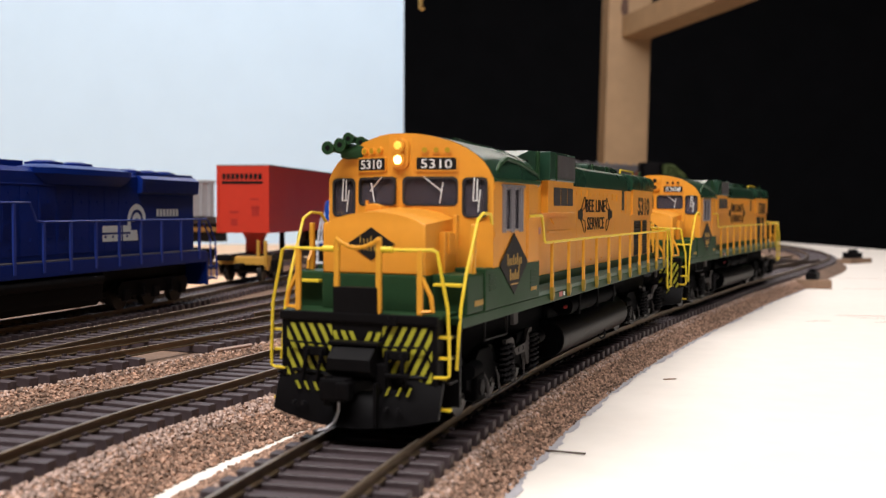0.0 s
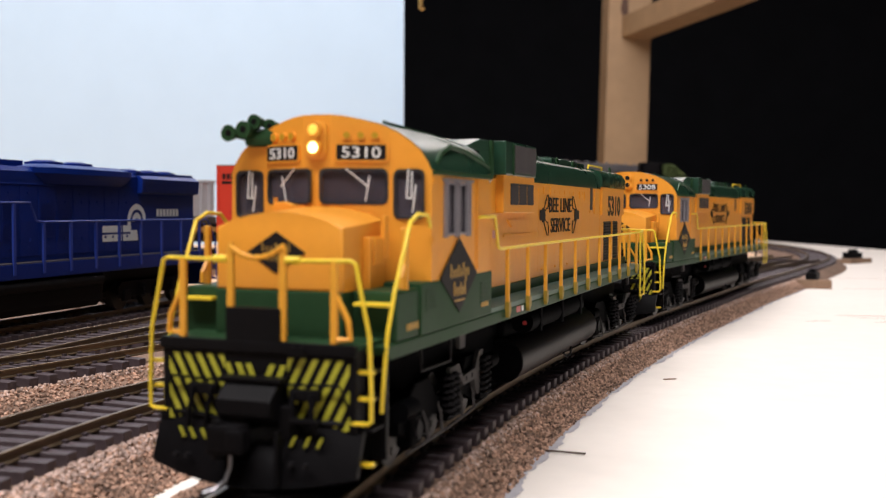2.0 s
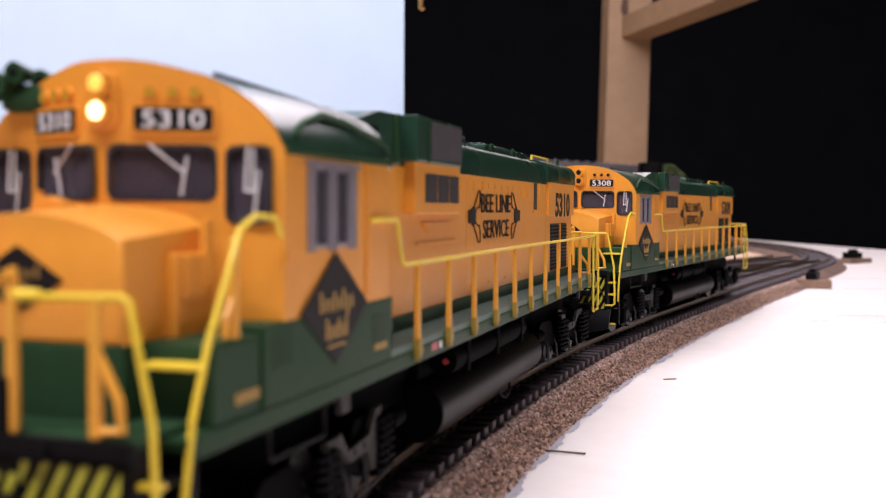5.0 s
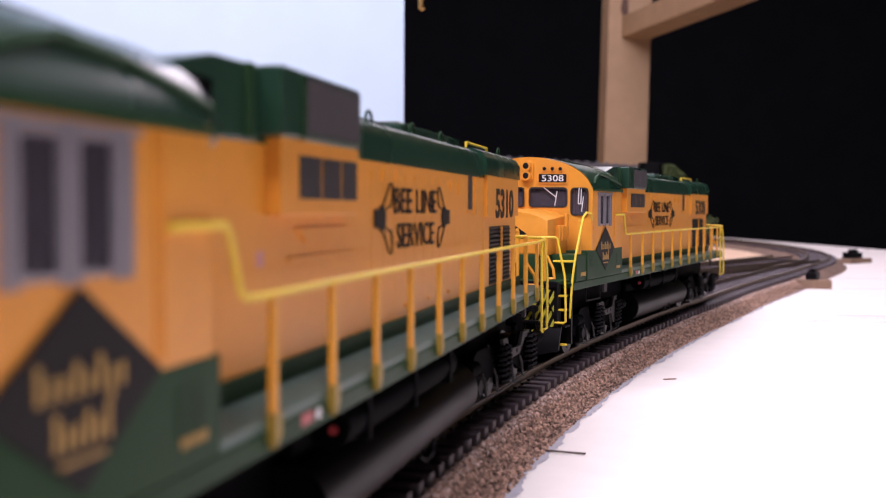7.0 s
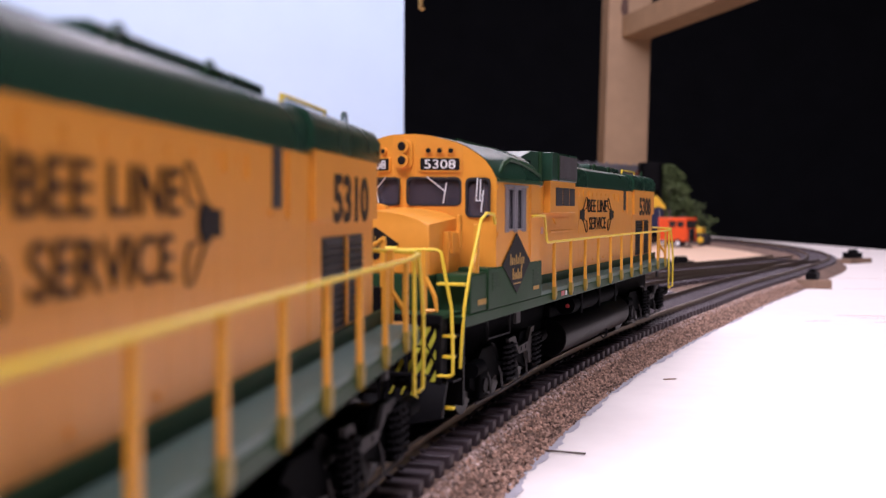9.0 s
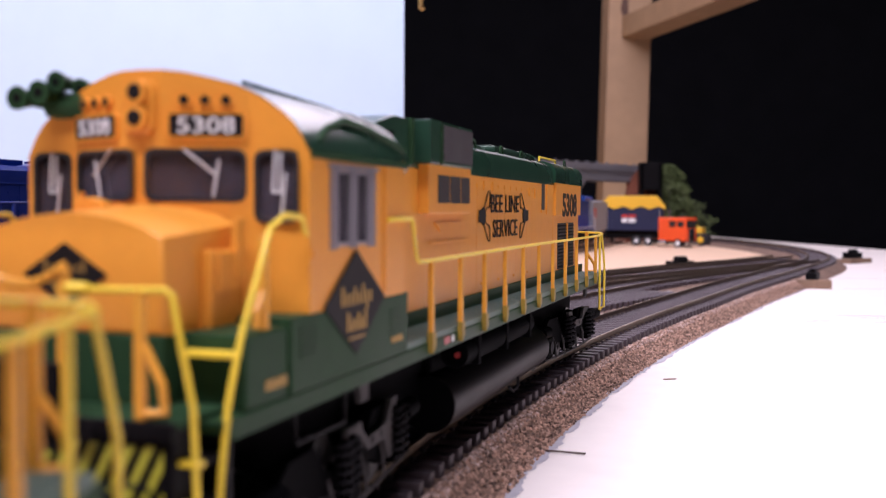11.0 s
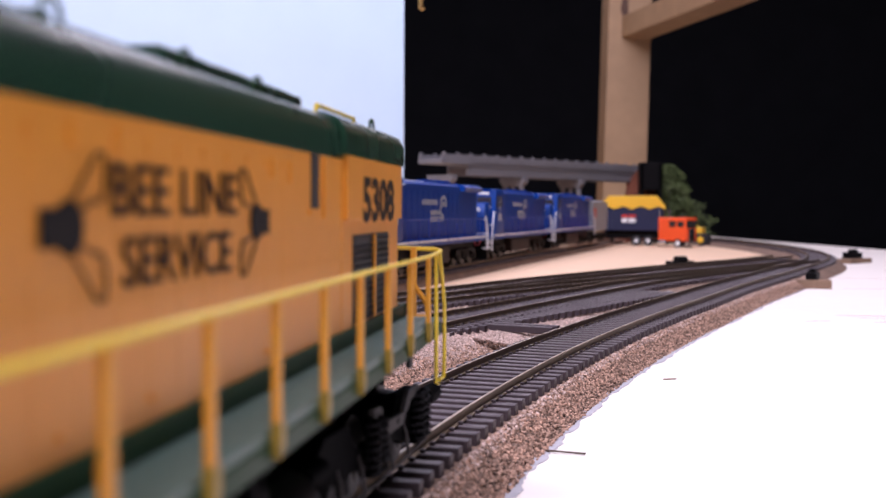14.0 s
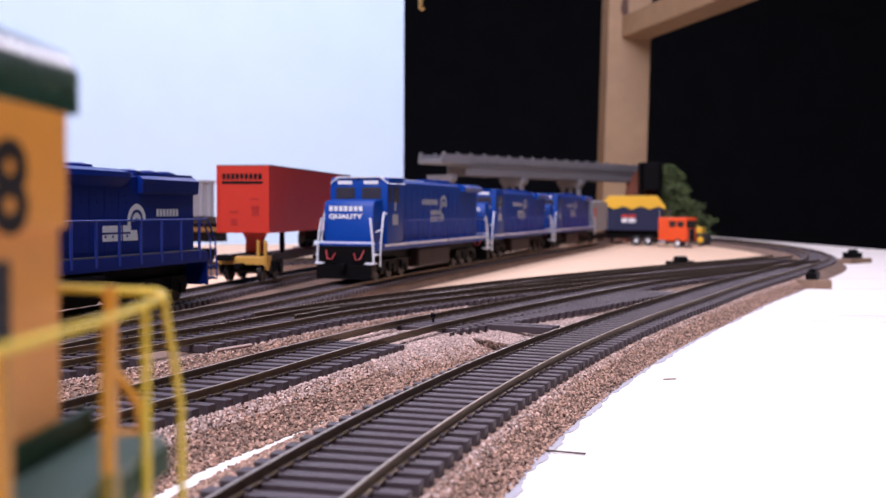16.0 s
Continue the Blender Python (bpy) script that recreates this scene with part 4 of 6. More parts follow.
    for e in (-1, 1):
        for y in (6.6, 8.6, 10.4):
            part("warning_stripe", Prism([(e * y, 7.3), (e * y + 0.3, 7.3), (e * y + 0.3 + e * 0.7, 8.7), (e * y + e * 0.7, 8.7)], "x", 118.9 - 0.10 * y, 119.3 - 0.10 * y), STRIPE, pil)
    # plough: two curved blades with folded top edges, joined low down in the middle
    bm = bmesh.new()
    ring = []
    for k in range(33):
        y = -16.0 + k
        a = abs(y) / 16.0
        top = 10.2 if y < -4.6 or y > 5.2 else 7.4
        foot = 1.5 + 1.9 * a ** 2
        x = 120.4 - 3.0 * a ** 1.6
        hs = [top, top * 0.72 + foot * 0.28, top * 0.45 + foot * 0.55, top * 0.2 + foot * 0.8, foot]
        ring.append([bm.verts.new((x - d, y, z)) for z, d in zip(hs, (2.6, 1.7, 0.9, 0.3, 0.0))] + [bm.verts.new((x - d, y, z)) for z, d in ((foot, 0.9), (hs[2], 1.8), (top, 3.5))])
    for a, b in zip(ring, ring[1:]):
        for k in range(8):
            bm.faces.new((a[k], a[(k + 1) % 8], b[(k + 1) % 8], b[k]))
    bm.faces.new(ring[0])
    bm.faces.new(ring[-1][::-1])
    pl = part("snow_plough", bm, BLACK, loco, "black curved plough with notched middle", smooth=True)
    for y0, y1 in ((-16.0, -4.8), (5.4, 16.0)):
        rim = [(117.9 - 3.0 * (abs(y) / 16) ** 1.6, y, 10.35 - (0.5 if y in (y0, y1) else 0)) for y in np.linspace(y0, y1, 7)]
        part("blade_rim", Tube(rim, 0.42, 6), BLACK, pl, smooth=True)
    part("blade_rib", Box((119.2, 120.6), (5.3, 5.9), (2.0, 9.6), 0.2), BLACK, pl)
    part("grab_step", Box((117.6, 118.8), (6.5, 11.0), (10.4, 11.1), 0.25), BLACK, pl)
    for y in (-10.5, -8.6, 7.4, 9.6):
        part("blade_bolt", Rod((119.2, y, 5.2), (120.3, y, 5.2), 0.32, 8), GREYM, pl)
    for end in (1, -1):
        bm = bmesh.new()
        x0, x1 = (112, 119.8) if end > 0 else (-115.5, -109)
        box(bm, (x0, x1), (-1.3, 1.3), (7.2, 9.6), 0.3)
        hx = 119.0 if end > 0 else -117.5
        box(bm, (hx, hx + 3.4) if end > 0 else (hx - 2.8, hx + 2.6), (-4.2, 1.0) if end > 0 else (-2.6, 2.0), (6.2, 10.2), 0.6)
        box(bm, (hx + 1.8, hx + 4.0) if end > 0 else (hx - 3.6, hx - 1.2), (-0.8, 1.8) if end > 0 else (0.4, 2.8), (6.6, 9.8), 0.5)
        rod(bm, (hx + 2.2 * end, -2.9 * end, 5.4), (hx + 2.2 * end, -2.9 * end, 10.6), 0.8, 10)
        cp = part("coupler", bm, BLACK if end > 0 else GREYM, loco, "knuckle coupler with steel trip pin")
        e = end
        part("trip_pin", Tube([(121 * e, -1.0 * e, 7), (121 * e, -1.1 * e, 4.5), (121.4 * e, -1.6 * e, 2.6), (122.4 * e, -2.6 * e, 1.5), (123 * e, -4 * e, 1.1)], 0.3, 7), PINSTEEL, cp, smooth=True)
    bm = Prism([(115.8, 16.0), (117.2, 16.0), (120.2, 13.4), (120.2, 11.4), (118.6, 10.2), (115.8, 10.2)], "y", -3.9, 4.5, 0.3)
    box(bm, (115.8, 118.4), (-4.6, 5.2), (15.6, 16.2), 0.2)
    box(bm, (115.8, 118.0), (4.6, 6.6), (8.0, 12.6), 0.3)
    part("coupler_shroud", bm, BLACK, loco, "black faceted coupler housing")
    part("deck_lip", Box((115.4, 116.5), (-15.4, 15.4), (19.4, 21.0), 0.25), BLACK, loco)
    for y in (6.0, 7.3):
        part("jumper_socket", Rod((116.0, y, 19.9), (117.0, y, 19.9), 0.75, 12), BLACK, loco, smooth=True)
    for s in (-1, 1):
        for k, y in enumerate((6.3, 9.2)):
            part("air_hose", Tube([(116, s * y, 14.5), (117.3, s * y, 14.2), (117.8, s * (y + 0.3), 11.5), (117.6, s * (y + 0.8), 8.8)], 0.4, 6), BLACK, loco, smooth=True)
        part("hose_bracket", Box((116, 117.2), (s * 8 - 2.3, s * 8 + 2.3), (13.2, 14.8), 0.3), BLACK, loco)
        part("cut_lever", Tube([(116.6, s * 14.5, 12.5), (116.9, s * 13.2, 15.6), (116.9, s * 4, 15.3), (117.2, s * 2, 13.0)], 0.22, 5), BLACK, loco)
    # tank and reservoirs
    tk = part("fuel_tank", Box((-41, 31), (-10.5, 10.5), (4.2, 15.5), 0.8), SHADEBLACK, loco)
    for s in (-1, 1):
        part("tank_shell", Rod((-43, s * 10.7, 7.4), (33, s * 10.7, 7.4), 4.7, 40), TANKSHEEN, tk, smooth=True)
        part("tank_end", Rod((32.9, s * 10.7, 7.4), (33.4, s * 10.7, 7.4), 4.5, 40), SHADEBLACK, tk)
    for s in (-1, 1):
        rv = part("air_reservoir", Rod((29, s * 14.0, 15.3), (-22, s * 14.0, 15.3), 2.4, 20), SHADEBLACK, loco, smooth=True)
        part("reservoir_cap", Rod((29, s * 14.6, 15.2), (29.5, s * 14.6, 15.2), 0.5, 8), REDDOT, rv)
        for x in (-18, 2, 22):
            part("pipe_hanger", Box((x - 0.7, x + 0.7), (s * 14.0 - 2.55, s * 14.0 + 2.55), (12.8, 18.3), 0.2), SHADEBLACK, rv)
        part("sill_bracket", Box((72, 75), (s * 15.4 - 0.4, s * 15.4 + 0.4), (15.4, 18.4), 0.2), ARMGREY, loco)
        part("step_stirrup", Tube([(93.8, s * 15.9, 18.3), (93.6, s * 15.9, 14.4), (80.2, s * 15.9, 14.2), (80.2, s * 15.9, 18.3)], 0.28, 5), GREYM, loco)
        part("sill_bracket", Box((-93, -91), (s * 15.4 - 0.4, s * 15.4 + 0.4), (15.4, 18.4), 0.2), ARMGREY, loco)
        part("tank_valve", Tube([(-6, s * 14.8, 4.2), (-8, s * 15.2, 3.0), (-12, s * 15.2, 3.2), (-14, s * 14.8, 4.8)], 0.3, 5), GREYM, tk)
        part("marker_print", Box((43.0, 45.8), (s * 17.52 - 0.03, s * 17.52 + 0.03), (19.1, 20.2)), REDDOT, loco)
        part("reflector", Box((40.8, 42.0), (s * 17.52 - 0.03, s * 17.52 + 0.03), (19.1, 20.1)), WHITE, loco)
    part("underframe", Box((-104, 104), (-9, 9), (8, 16.2)), SHADEBLACK, loco)
    # trucks
    trucks = []
    for c in (76, -76):
        tr = new("truck")
        tr.empty_display_size = 0.01
        tr.parent = loco
        tr.matrix_basis = pose(c * MM, 0, 0)
        for s in (-1, 1):
            o = [(-27, 9.5), (-22, 10.5), (-19, 12.4), (-11, 12.4), (-8, 8.6), (-3.5, 7.6), (0, 8.4), (3.5, 7.6), (8, 8.6), (11, 12.4), (19, 12.4), (22, 10.5), (27, 9.5), (27, 6.2), (21, 4.2), (15, 4.2), (10, 6.2), (4, 5.2), (-4, 5.2), (-10, 6.2), (-15, 4.2), (-21, 4.2), (-27, 6.2)]
            part("side_frame", Prism(o, "y", s * 13.2 - 0.7, s * 13.2 + 0.7, 0.2), SHADEBLACK, tr)
            bm = bmesh.new()
            arm = [(2.9, 12.6), (-2.6, 12.6), (-5.1, 9.9), (-13.9, 10.1), (-16.6, 12.9), (-19.7, 12.9), (-17.4, 5.1), (-15.2, 5.1), (-13.3, 8.2), (-5.9, 8.3), (-1.5, 11.2), (2.9, 11.2)]
            if c < 0:
                arm = [(-16 - x, z) for x, z in arm][::-1]
            prism(bm, arm, "y", s * 14.6 - 0.4, s * 14.6 + 0.4)
            ea = part("equaliser_arm", bm, ARMGREY, tr, "pale grey weathered arm")
            # Slots are dark tabs, their shade given by colour.
            for x in (-7.6, -11.6):
                part("arm_slot", Box((x - 0.35, x + 0.35), (s * 15.02 - 0.03, s * 15.02 + 0.03), (8.8, 9.7)), SHADEBLACK, ea)
            for ax in (-21, 0, 21):
                part("axle_box", Box((ax - 2.6, ax + 2.6), (s * 13.6 - 1.3, s * 13.6 + 1.3), (3.4, 8.2), 0.5), SHADEBLACK, tr)
            for ax in (1.4, 4.4, -18.0, -20.8):
                part("coil_spring", Tube([(ax + 0.95 * math.cos(k * 0.8), s * 15.2 + 0.95 * math.sin(k * 0.8), 4.6 + k * 0.14) for k in range(50)], 0.32, 5), GREYM, tr, smooth=True)
                part("spring_core", Rod((ax, s * 15.2, 4.3), (ax, s * 15.2, 11.8), 0.6, 8), SHADEBLACK, tr)
            for ax in (-26, 26):
                part("brake_cylinder", Rod((ax - 2.8, s * 14.6, 9.8), (ax + 2.8, s * 14.6, 9.8), 1.5, 12), SHADEBLACK, tr, smooth=True)
            for ax in (-14.6, -6.4, 6.4, 14.6):
                part("brake_shoe", Prism([(ax - 0.8, 2.2), (ax + 0.8, 2.2), (ax + 0.6, 6.0), (ax - 0.6, 6.0)], "y", s * 11.6 - 0.7, s * 11.6 + 0.7, 0.15), GREYM, tr)
                part("brake_hanger", Tube([(ax, s * 13.0, 9.0), (ax + 0.4, s * 14.4, 6.0), (ax, s * 14.6, 2.6)], 0.28, 5), ARMGREY, tr)
            part("brake_rod", Tube([(-25, s * 14.4, 3.0), (-8, s * 14.5, 2.5), (8, s * 14.5, 2.5), (25, s * 14.4, 3.0)], 0.26, 5), ARMGREY, tr)
            for ax in (-21, 0, 21):
                part("bearing_cap", Rod((ax, s * 14.7, 5.8), (ax, s * 15.3, 5.8), 1.5, 14), GREYM, tr, smooth=True)
            part("sand_pipe", Tube([(27, s * 12, 10), (28.5, s * 11, 5), (27.5, s * 9.5, 1.6)], 0.3, 6), SHADEBLACK, tr)
        part("bolster", Box((-24, 24), (-10, 10), (5.5, 9.5), 0.5), SHADEBLACK, tr)
        for ax in (-21, 0, 21):
            bm = Rod((0, -12, 0), (0, 12, 0), 1.2, 10)
            for s in (-1, 1):
                rod(bm, (0, s * 8.0, 0), (0, s * 10.6, 0), 5.6, 28)
                rod(bm, (0, s * 7.5, 0), (0, s * 8.1, 0), 6.2, 28)
                for k in range(5):
                    a = k * math.tau / 5
                    rod(bm, (3.4 * math.cos(a), s * 10.5, 3.4 * math.sin(a)), (3.4 * math.cos(a), s * 10.8, 3.4 * math.sin(a)), 0.7, 6)
            ws = part("wheelset", bm, STEEL, tr, "steel wheels on their axle", at=pose(ax * MM, 0, 5.6 * MM))
        trucks.append(tr)
    return loco, trucks


LEAD, LEAD_TRUCKS = diesel("5310", True)
TRAIL, TRAIL_TRUCKS = diesel("5308", False)
# ---- standing rolling stock ----
WHEELDARK = mat("dark_wheel_steel", (0.05, 0.045, 0.04), 0.5, metal=0.6, vary=0.2)
BLUERAIL = mat("blue_handrail_plastic", (0.018, 0.042, 0.27), 0.45, vary=0.05)
WHITERAIL = mat("white_rail_and_roof_highlight", (0.72, 0.74, 0.78), 0.45, vary=0.05)
BROWNFRAME = mat("dark_brown_underframe", (0.03, 0.024, 0.022), 0.6, vary=0.2)
CARYEL = mat("yellow_ochre_car_paint", (0.55, 0.30, 0.045), 0.5, vary=0.12, scale=300)
HOPPER = mat("light_grey_hopper_paint", (0.32, 0.34, 0.37), 0.55, vary=0.08, scale=200)
NAVY = mat("navy_trailer_paint", (0.006, 0.011, 0.05), 0.45, vary=0.1)
ORANGE = mat("orange_cab_paint", (0.85, 0.095, 0.010), 0.4, vary=0.05)
LOADYEL = mat("bright_yellow_plastic", (0.80, 0.46, 0.01), 0.45, vary=0.05)
CHROME = mat("chrome_trim", (0.7, 0.7, 0.72), 0.2, metal=1.0, vary=0.05)
RUST = mat("rusty_scrap", (0.13, 0.036, 0.014), 0.8, vary=0.35, scale=300, bump=0.5)
LEAF = mat("dark_green_foliage", (0.09, 0.12, 0.035), 0.75, vary=0.3, scale=300, island=0.5)
BARK = mat("brown_bark", (0.07, 0.045, 0.03), 0.9, vary=0.3, scale=300, bump=0.4)
CORK = mat("brown_cork_strip", (0.24, 0.15, 0.095), 0.85, vary=0.3, scale=500, bump=0.5)
SCRATCH = mat("pencil_and_rust_stain", (0.40, 0.20, 0.14), 0.8, vary=0.3, scale=300)


def rolling(name, label, category, group, line, q, b=70):
    f, r = on(line, q - b), on(line, q + b)
    c, h = (f + r) / 2, f - r
    return thing(name, label, category, group, at=pose(c[0] * MM, c[1] * MM, 0, 0, 0, math.degrees(math.atan2(h[1], h[0]))))


def plain_truck(parent, c, axles, r=5.4, frame=BLACK):
    tr = new("truck")
    tr.empty_display_size = 0.01
    tr.parent = parent
    tr.matrix_basis = pose(c * MM, 0, 0)
    w = axles[-1]
    for s in (-1, 1):
        o = [(-w - 5, 9), (-w - 3, 11), (w + 3, 11), (w + 5, 9), (w + 5, 6), (w, 4), (w - 5, 5.6), (-w + 5, 5.6), (-w, 4), (-w - 5, 6)]
        part("side_frame", Prism(o, "y", s * 12.6 - 0.8, s * 12.6 + 0.8, 0.2), frame, tr)
        for ax in axles:
            part("axle_box", Box((ax - 2.2, ax + 2.2), (s * 13.4 - 0.9, s * 13.4 + 0.9), (3.6, 8.0), 0.5), frame, tr)
        for ax in (-w / 2, w / 2):
            part("coil_spring", Tube([(ax + 1.1 * math.cos(k * 0.9), s * 13.8 + 1.1 * math.sin(k * 0.9), 4.8 + k * 0.19) for k in range(28)], 0.4, 5), frame, tr)
    for ax in axles:
        bm = Rod((ax, -11, r), (ax, 11, r), 1.1, 8)
        for s in (-1, 1):
            rod(bm, (ax, s * 8, r), (ax, s * 10.5, r), r, 20)
        part("wheelset", bm, WHEELDARK, tr, smooth=True)
    part("bolster", Box((-w, w), (-9, 9), (5, 9), 0.4), frame, tr)
    return tr


def white_roundel(parent, x, y, z, r, material=WHITE):
    """The maker's mark: a thick wheel-like arc over two bars."""
    bm = bmesh.new()
    for ro, ri in ((r, r * 0.68), (r * 0.48, r * 0.16)):
        pts = [(ro * math.cos(a), ro * math.sin(a)) for a in np.linspace(0, math.pi * 1.05, 14)] + [(ri * math.cos(a), ri * math.sin(a)) for a in np.linspace(math.pi * 1.05, 0, 14)]
        lo = [bm.verts.new((u, v, 0)) for u, v in pts]
        n = len(pts) // 2
        for k in range(n - 1):
            bm.faces.new((lo[k], lo[k + 1], lo[-k - 2], lo[-k - 1]))
    for u0, u1, v0, v1 in ((-3.55 * r, -1.62 * r, -0.66 * r, -0.27 * r), (-3.55 * r, -1.62 * r, -1.18 * r, -0.78 * r), (-1.48 * r, -0.62 * r, -0.66 * r, -0.27 * r), (-1.48 * r, 0.1 * r, -1.18 * r, -0.78 * r), (-0.68 * r, 0.02 * r, -0.80 * r, -0.56 * r), (-1.0 * r, -0.66 * r, -0.3 * r, 0.02)):
        bm.faces.new([bm.verts.new((u, v, 0)) for u, v in rect(u0, u1, v0, v1)])
    bmesh.ops.transform(bm, matrix=side_place(x, y, z), verts=bm.verts)
    part("white_emblem", bm, material, parent, "white arc and bars emblem")


def name_bars(parent, x, y, z, n, w, h, place=None, material=None):
    for k in range(n):
        m = (place or side_place(x, y, z)) @ Matrix.Translation(((k - (n - 1) / 2) * w, 0, 0))
        part("letter_bar", flat(rect(-w * 0.36, w * 0.36, -h / 2, h / 2), m, 0.05), material or WHITE, parent)


def dark_blue_diesel():
    L = rolling("diesel_locomotive", "dark blue hood-type diesel locomotive model standing in yard", "locomotive", "standing blue locomotives", FIFTH, 302)
    part("frame_sill", Box((-112, 112), (-17, 17), (16, 21), 0.3), CONBLUE, L)
    for s in (-1, 1):
        part("walkway", Box((-111, 80), (min(s * 10.5, s * 16.8), max(s * 10.5, s * 16.8)), (21, 21.25)), RADGREY, L)
    hd = part("engine_hood", Box((-112.6, 70), (-10.5, 10.5), (21, 50.5), 0.4), CONBLUE, L, "dark blue engine hood with louvred doors")
    o = [(-10.6, 49), (-10.6, 51.5), (-9.2, 53.2), (9.2, 53.2), (10.6, 51.5), (10.6, 49)]
    part("hood_roof", Prism(o, "x", -113.2, 70), CONBLUE, hd, smooth=True)
    o = [(-10.4, 47.2), (-14.2, 51.2), (-14.0, 53.2), (-9, 54.6), (9, 54.6), (14.0, 53.2), (14.2, 51.2), (10.4, 47.2)]
    bm = bmesh.new()
    rings = []
    for x, k in ((-4, 0.74), (-12, 1.0), (-56, 1.0), (-64, 0.74)):
        rings.append([bm.verts.new((x, u * k, v if k == 1 else min(v, 53.4))) for u, v in o])
    for a, b in zip(rings, rings[1:]):
        for i in range(8):
            bm.faces.new((a[i], a[(i + 1) % 8], b[(i + 1) % 8], b[i]))
    bm.faces.new(rings[0])
    bm.faces.new(rings[-1][::-1])
    part("brake_blister", bm, CONBLUE, hd, "flared roof blister", smooth=True)
    for s in (-1, 1):
        rd = part("radiator_overhang", Prism([(s * 10, 45.0), (s * 12.6, 45.4), (s * 13.0, 51.0), (s * 11, 52.4), (s * 10, 52.4)], "x", -113, -68, 0.2), CONBLUE, hd)
        for k in range(9):
            part("radiator_slat", Box((-112, -70), (min(s * 12.7, s * 13.2), max(s * 12.7, s * 13.2)), (46.2 + k * 0.55, 46.4 + k * 0.55)), CONBLUE, rd)
        for k in range(13):
            x = 56 - k * 9.6
            if -64 < x:
                d = part("hood_door", Box((x - 4.5, x + 4.5), (min(s * 10.5, s * 10.68), max(s * 10.5, s * 10.68)), (23, 46.6), 0.05, 1), CONBLUE, hd)
                if k in (4, 5, 7, 8):
                    for z0 in (36.0, 29.0):
                        for j in range(7):
                            part("louvre_slat", Box((x - 3.6, x + 3.6), (min(s * 10.66, s * 10.95), max(s * 10.66, s * 10.95)), (z0 + j * 0.75, z0 + 0.35 + j * 0.75)), CONBLUE, d)
                for z in (44, 34.4, 25.5):
                    part("door_latch", Box((x - 0.8, x + 0.8), (min(s * 10.66, s * 10.95), max(s * 10.66, s * 10.95)), (z, z + 0.6)), CONBLUE, d)
        part("drip_rail", Box((-64, 70), (min(s * 10.5, s * 10.9), max(s * 10.5, s * 10.9)), (47.0, 47.5), 0.1, 1), CONBLUE, hd)
        for k in range(26):
            for z in (41.0, 28.0):
                part("door_hinge", Box((59.6 - k * 4.8, 60.5 - k * 4.8), (min(s * 10.6, s * 11.0), max(s * 10.6, s * 11.0)), (z, z + 0.9)), CONBLUE, hd)
        y = s * 17
        hr = part("handrail", Tube([(22, y, 41), (6, y, 41), (3, y, 35.2), (0, y, 34.7), (-60, y, 34.7), (-112, y, 34.8), (-116, y * 0.95, 33), (-121, y * 0.97, 25), (-122, y * 0.98, 14), (-122, y * 0.98, 7.6)], 0.4, 6), BLUERAIL, L, smooth=True)
        for x in (14, -0.9, -15.6, -30.4, -45.2, -60, -75.2, -90.5, -105.8):
            part("stanchion", Box((x - 0.6, x + 0.6), (y - 0.35, y + 0.35), (17.5, 34.7 if x < 5 else 41)), BLUERAIL, hr)
        part("rear_rail", Tube([(-112, s * 16, 34.6), (-114, s * 12, 34.6), (-115, s * 5, 34.4), (-115.2, s * 4.6, 30), (-115.2, s * 4.6, 22)], 0.4, 6), BLUERAIL, L, smooth=True)
        part("step_rail", Tube([(-113, s * 15, 33), (-118, s * 15.6, 26), (-118.6, s * 15.8, 9)], 0.35, 6), BLUERAIL, L)
        bm = Box((-121, -113), (s * 14.5 - 2, s * 14.5 + 2), (8, 9), 0.1)
        box(bm, (-121, -113), (s * 14.5 - 2, s * 14.5 + 2), (13, 14))
        box(bm, (-114, -112.5), (s * 14.5 - 2.3, s * 14.5 + 2.3), (6, 20))
        part("step_well", bm, CONBLUE, L)
    for x, r in ((-24, 6.5), (-42, 6.5), (-78, 5), (-92, 5), (-105, 5)):
        z = 54.4 if x > -60 else 53.2
        bm = Rod((x, 0, z), (x, 0, z + 1.3), r, 24)
        rod(bm, (x, 0, z + 1.3), (x, 0, z + 2.0), r * 0.85, 24, r * 0.5)
        part("roof_fan", bm, CONBLUE, hd, smooth=True)
    part("exhaust_stack", Box((-9, 3), (-3, 3), (53, 55.6), 0.4), CONBLUE, hd)
    for x in (-60, 12):
        part("lifting_eye", Tube([(x + 1.0 * math.cos(a), 8.6, 53.3 + 1.2 * math.sin(a)) for a in np.linspace(0, math.pi, 7)], 0.3, 5), CONBLUE, hd)
    part("roof_bar", Box((-112, -67), (9.4, 10.4), (52.6, 53.6), 0.2), CONBLUE, hd)
    white_roundel(hd, -67, 10.8, 34.4, 6.6)
    name_bars(hd, -90.3, 10.75, 37.5, 7, 2.55, 3.0)
    part("fuel_tank", Prism([(14.5, 15), (14.5, 6), (12, 3.5), (-12, 3.5), (-14.5, 6), (-14.5, 15)], "x", -38, 38, 0.4), TANKSHEEN, L)
    part("air_reservoir", Rod((-36, 15, 13.4), (30, 15, 13.4), 2.0, 12), BLACK, L, smooth=True)
    part("underframe", Box((-108, 108), (-9, 9), (8, 16)), BLACK, L)
    part("pilot_plate", Box((-115, -112), (-15, 15), (6, 20), 0.3), CONBLUE, L)
    part("coupler", Box((-122, -114), (-1.6, 1.6), (6.8, 10), 0.4), BLACK, L)
    for c in (-76, 76):
        plain_truck(L, c, (-21, 0, 21))


dark_blue_diesel()


# White print dimmed in its colour, as the flank that bears it lies in shade.
SHADEWHITE = mat("shade_dimmed_white_print", (0.36, 0.38, 0.42), 0.55, vary=0.12)
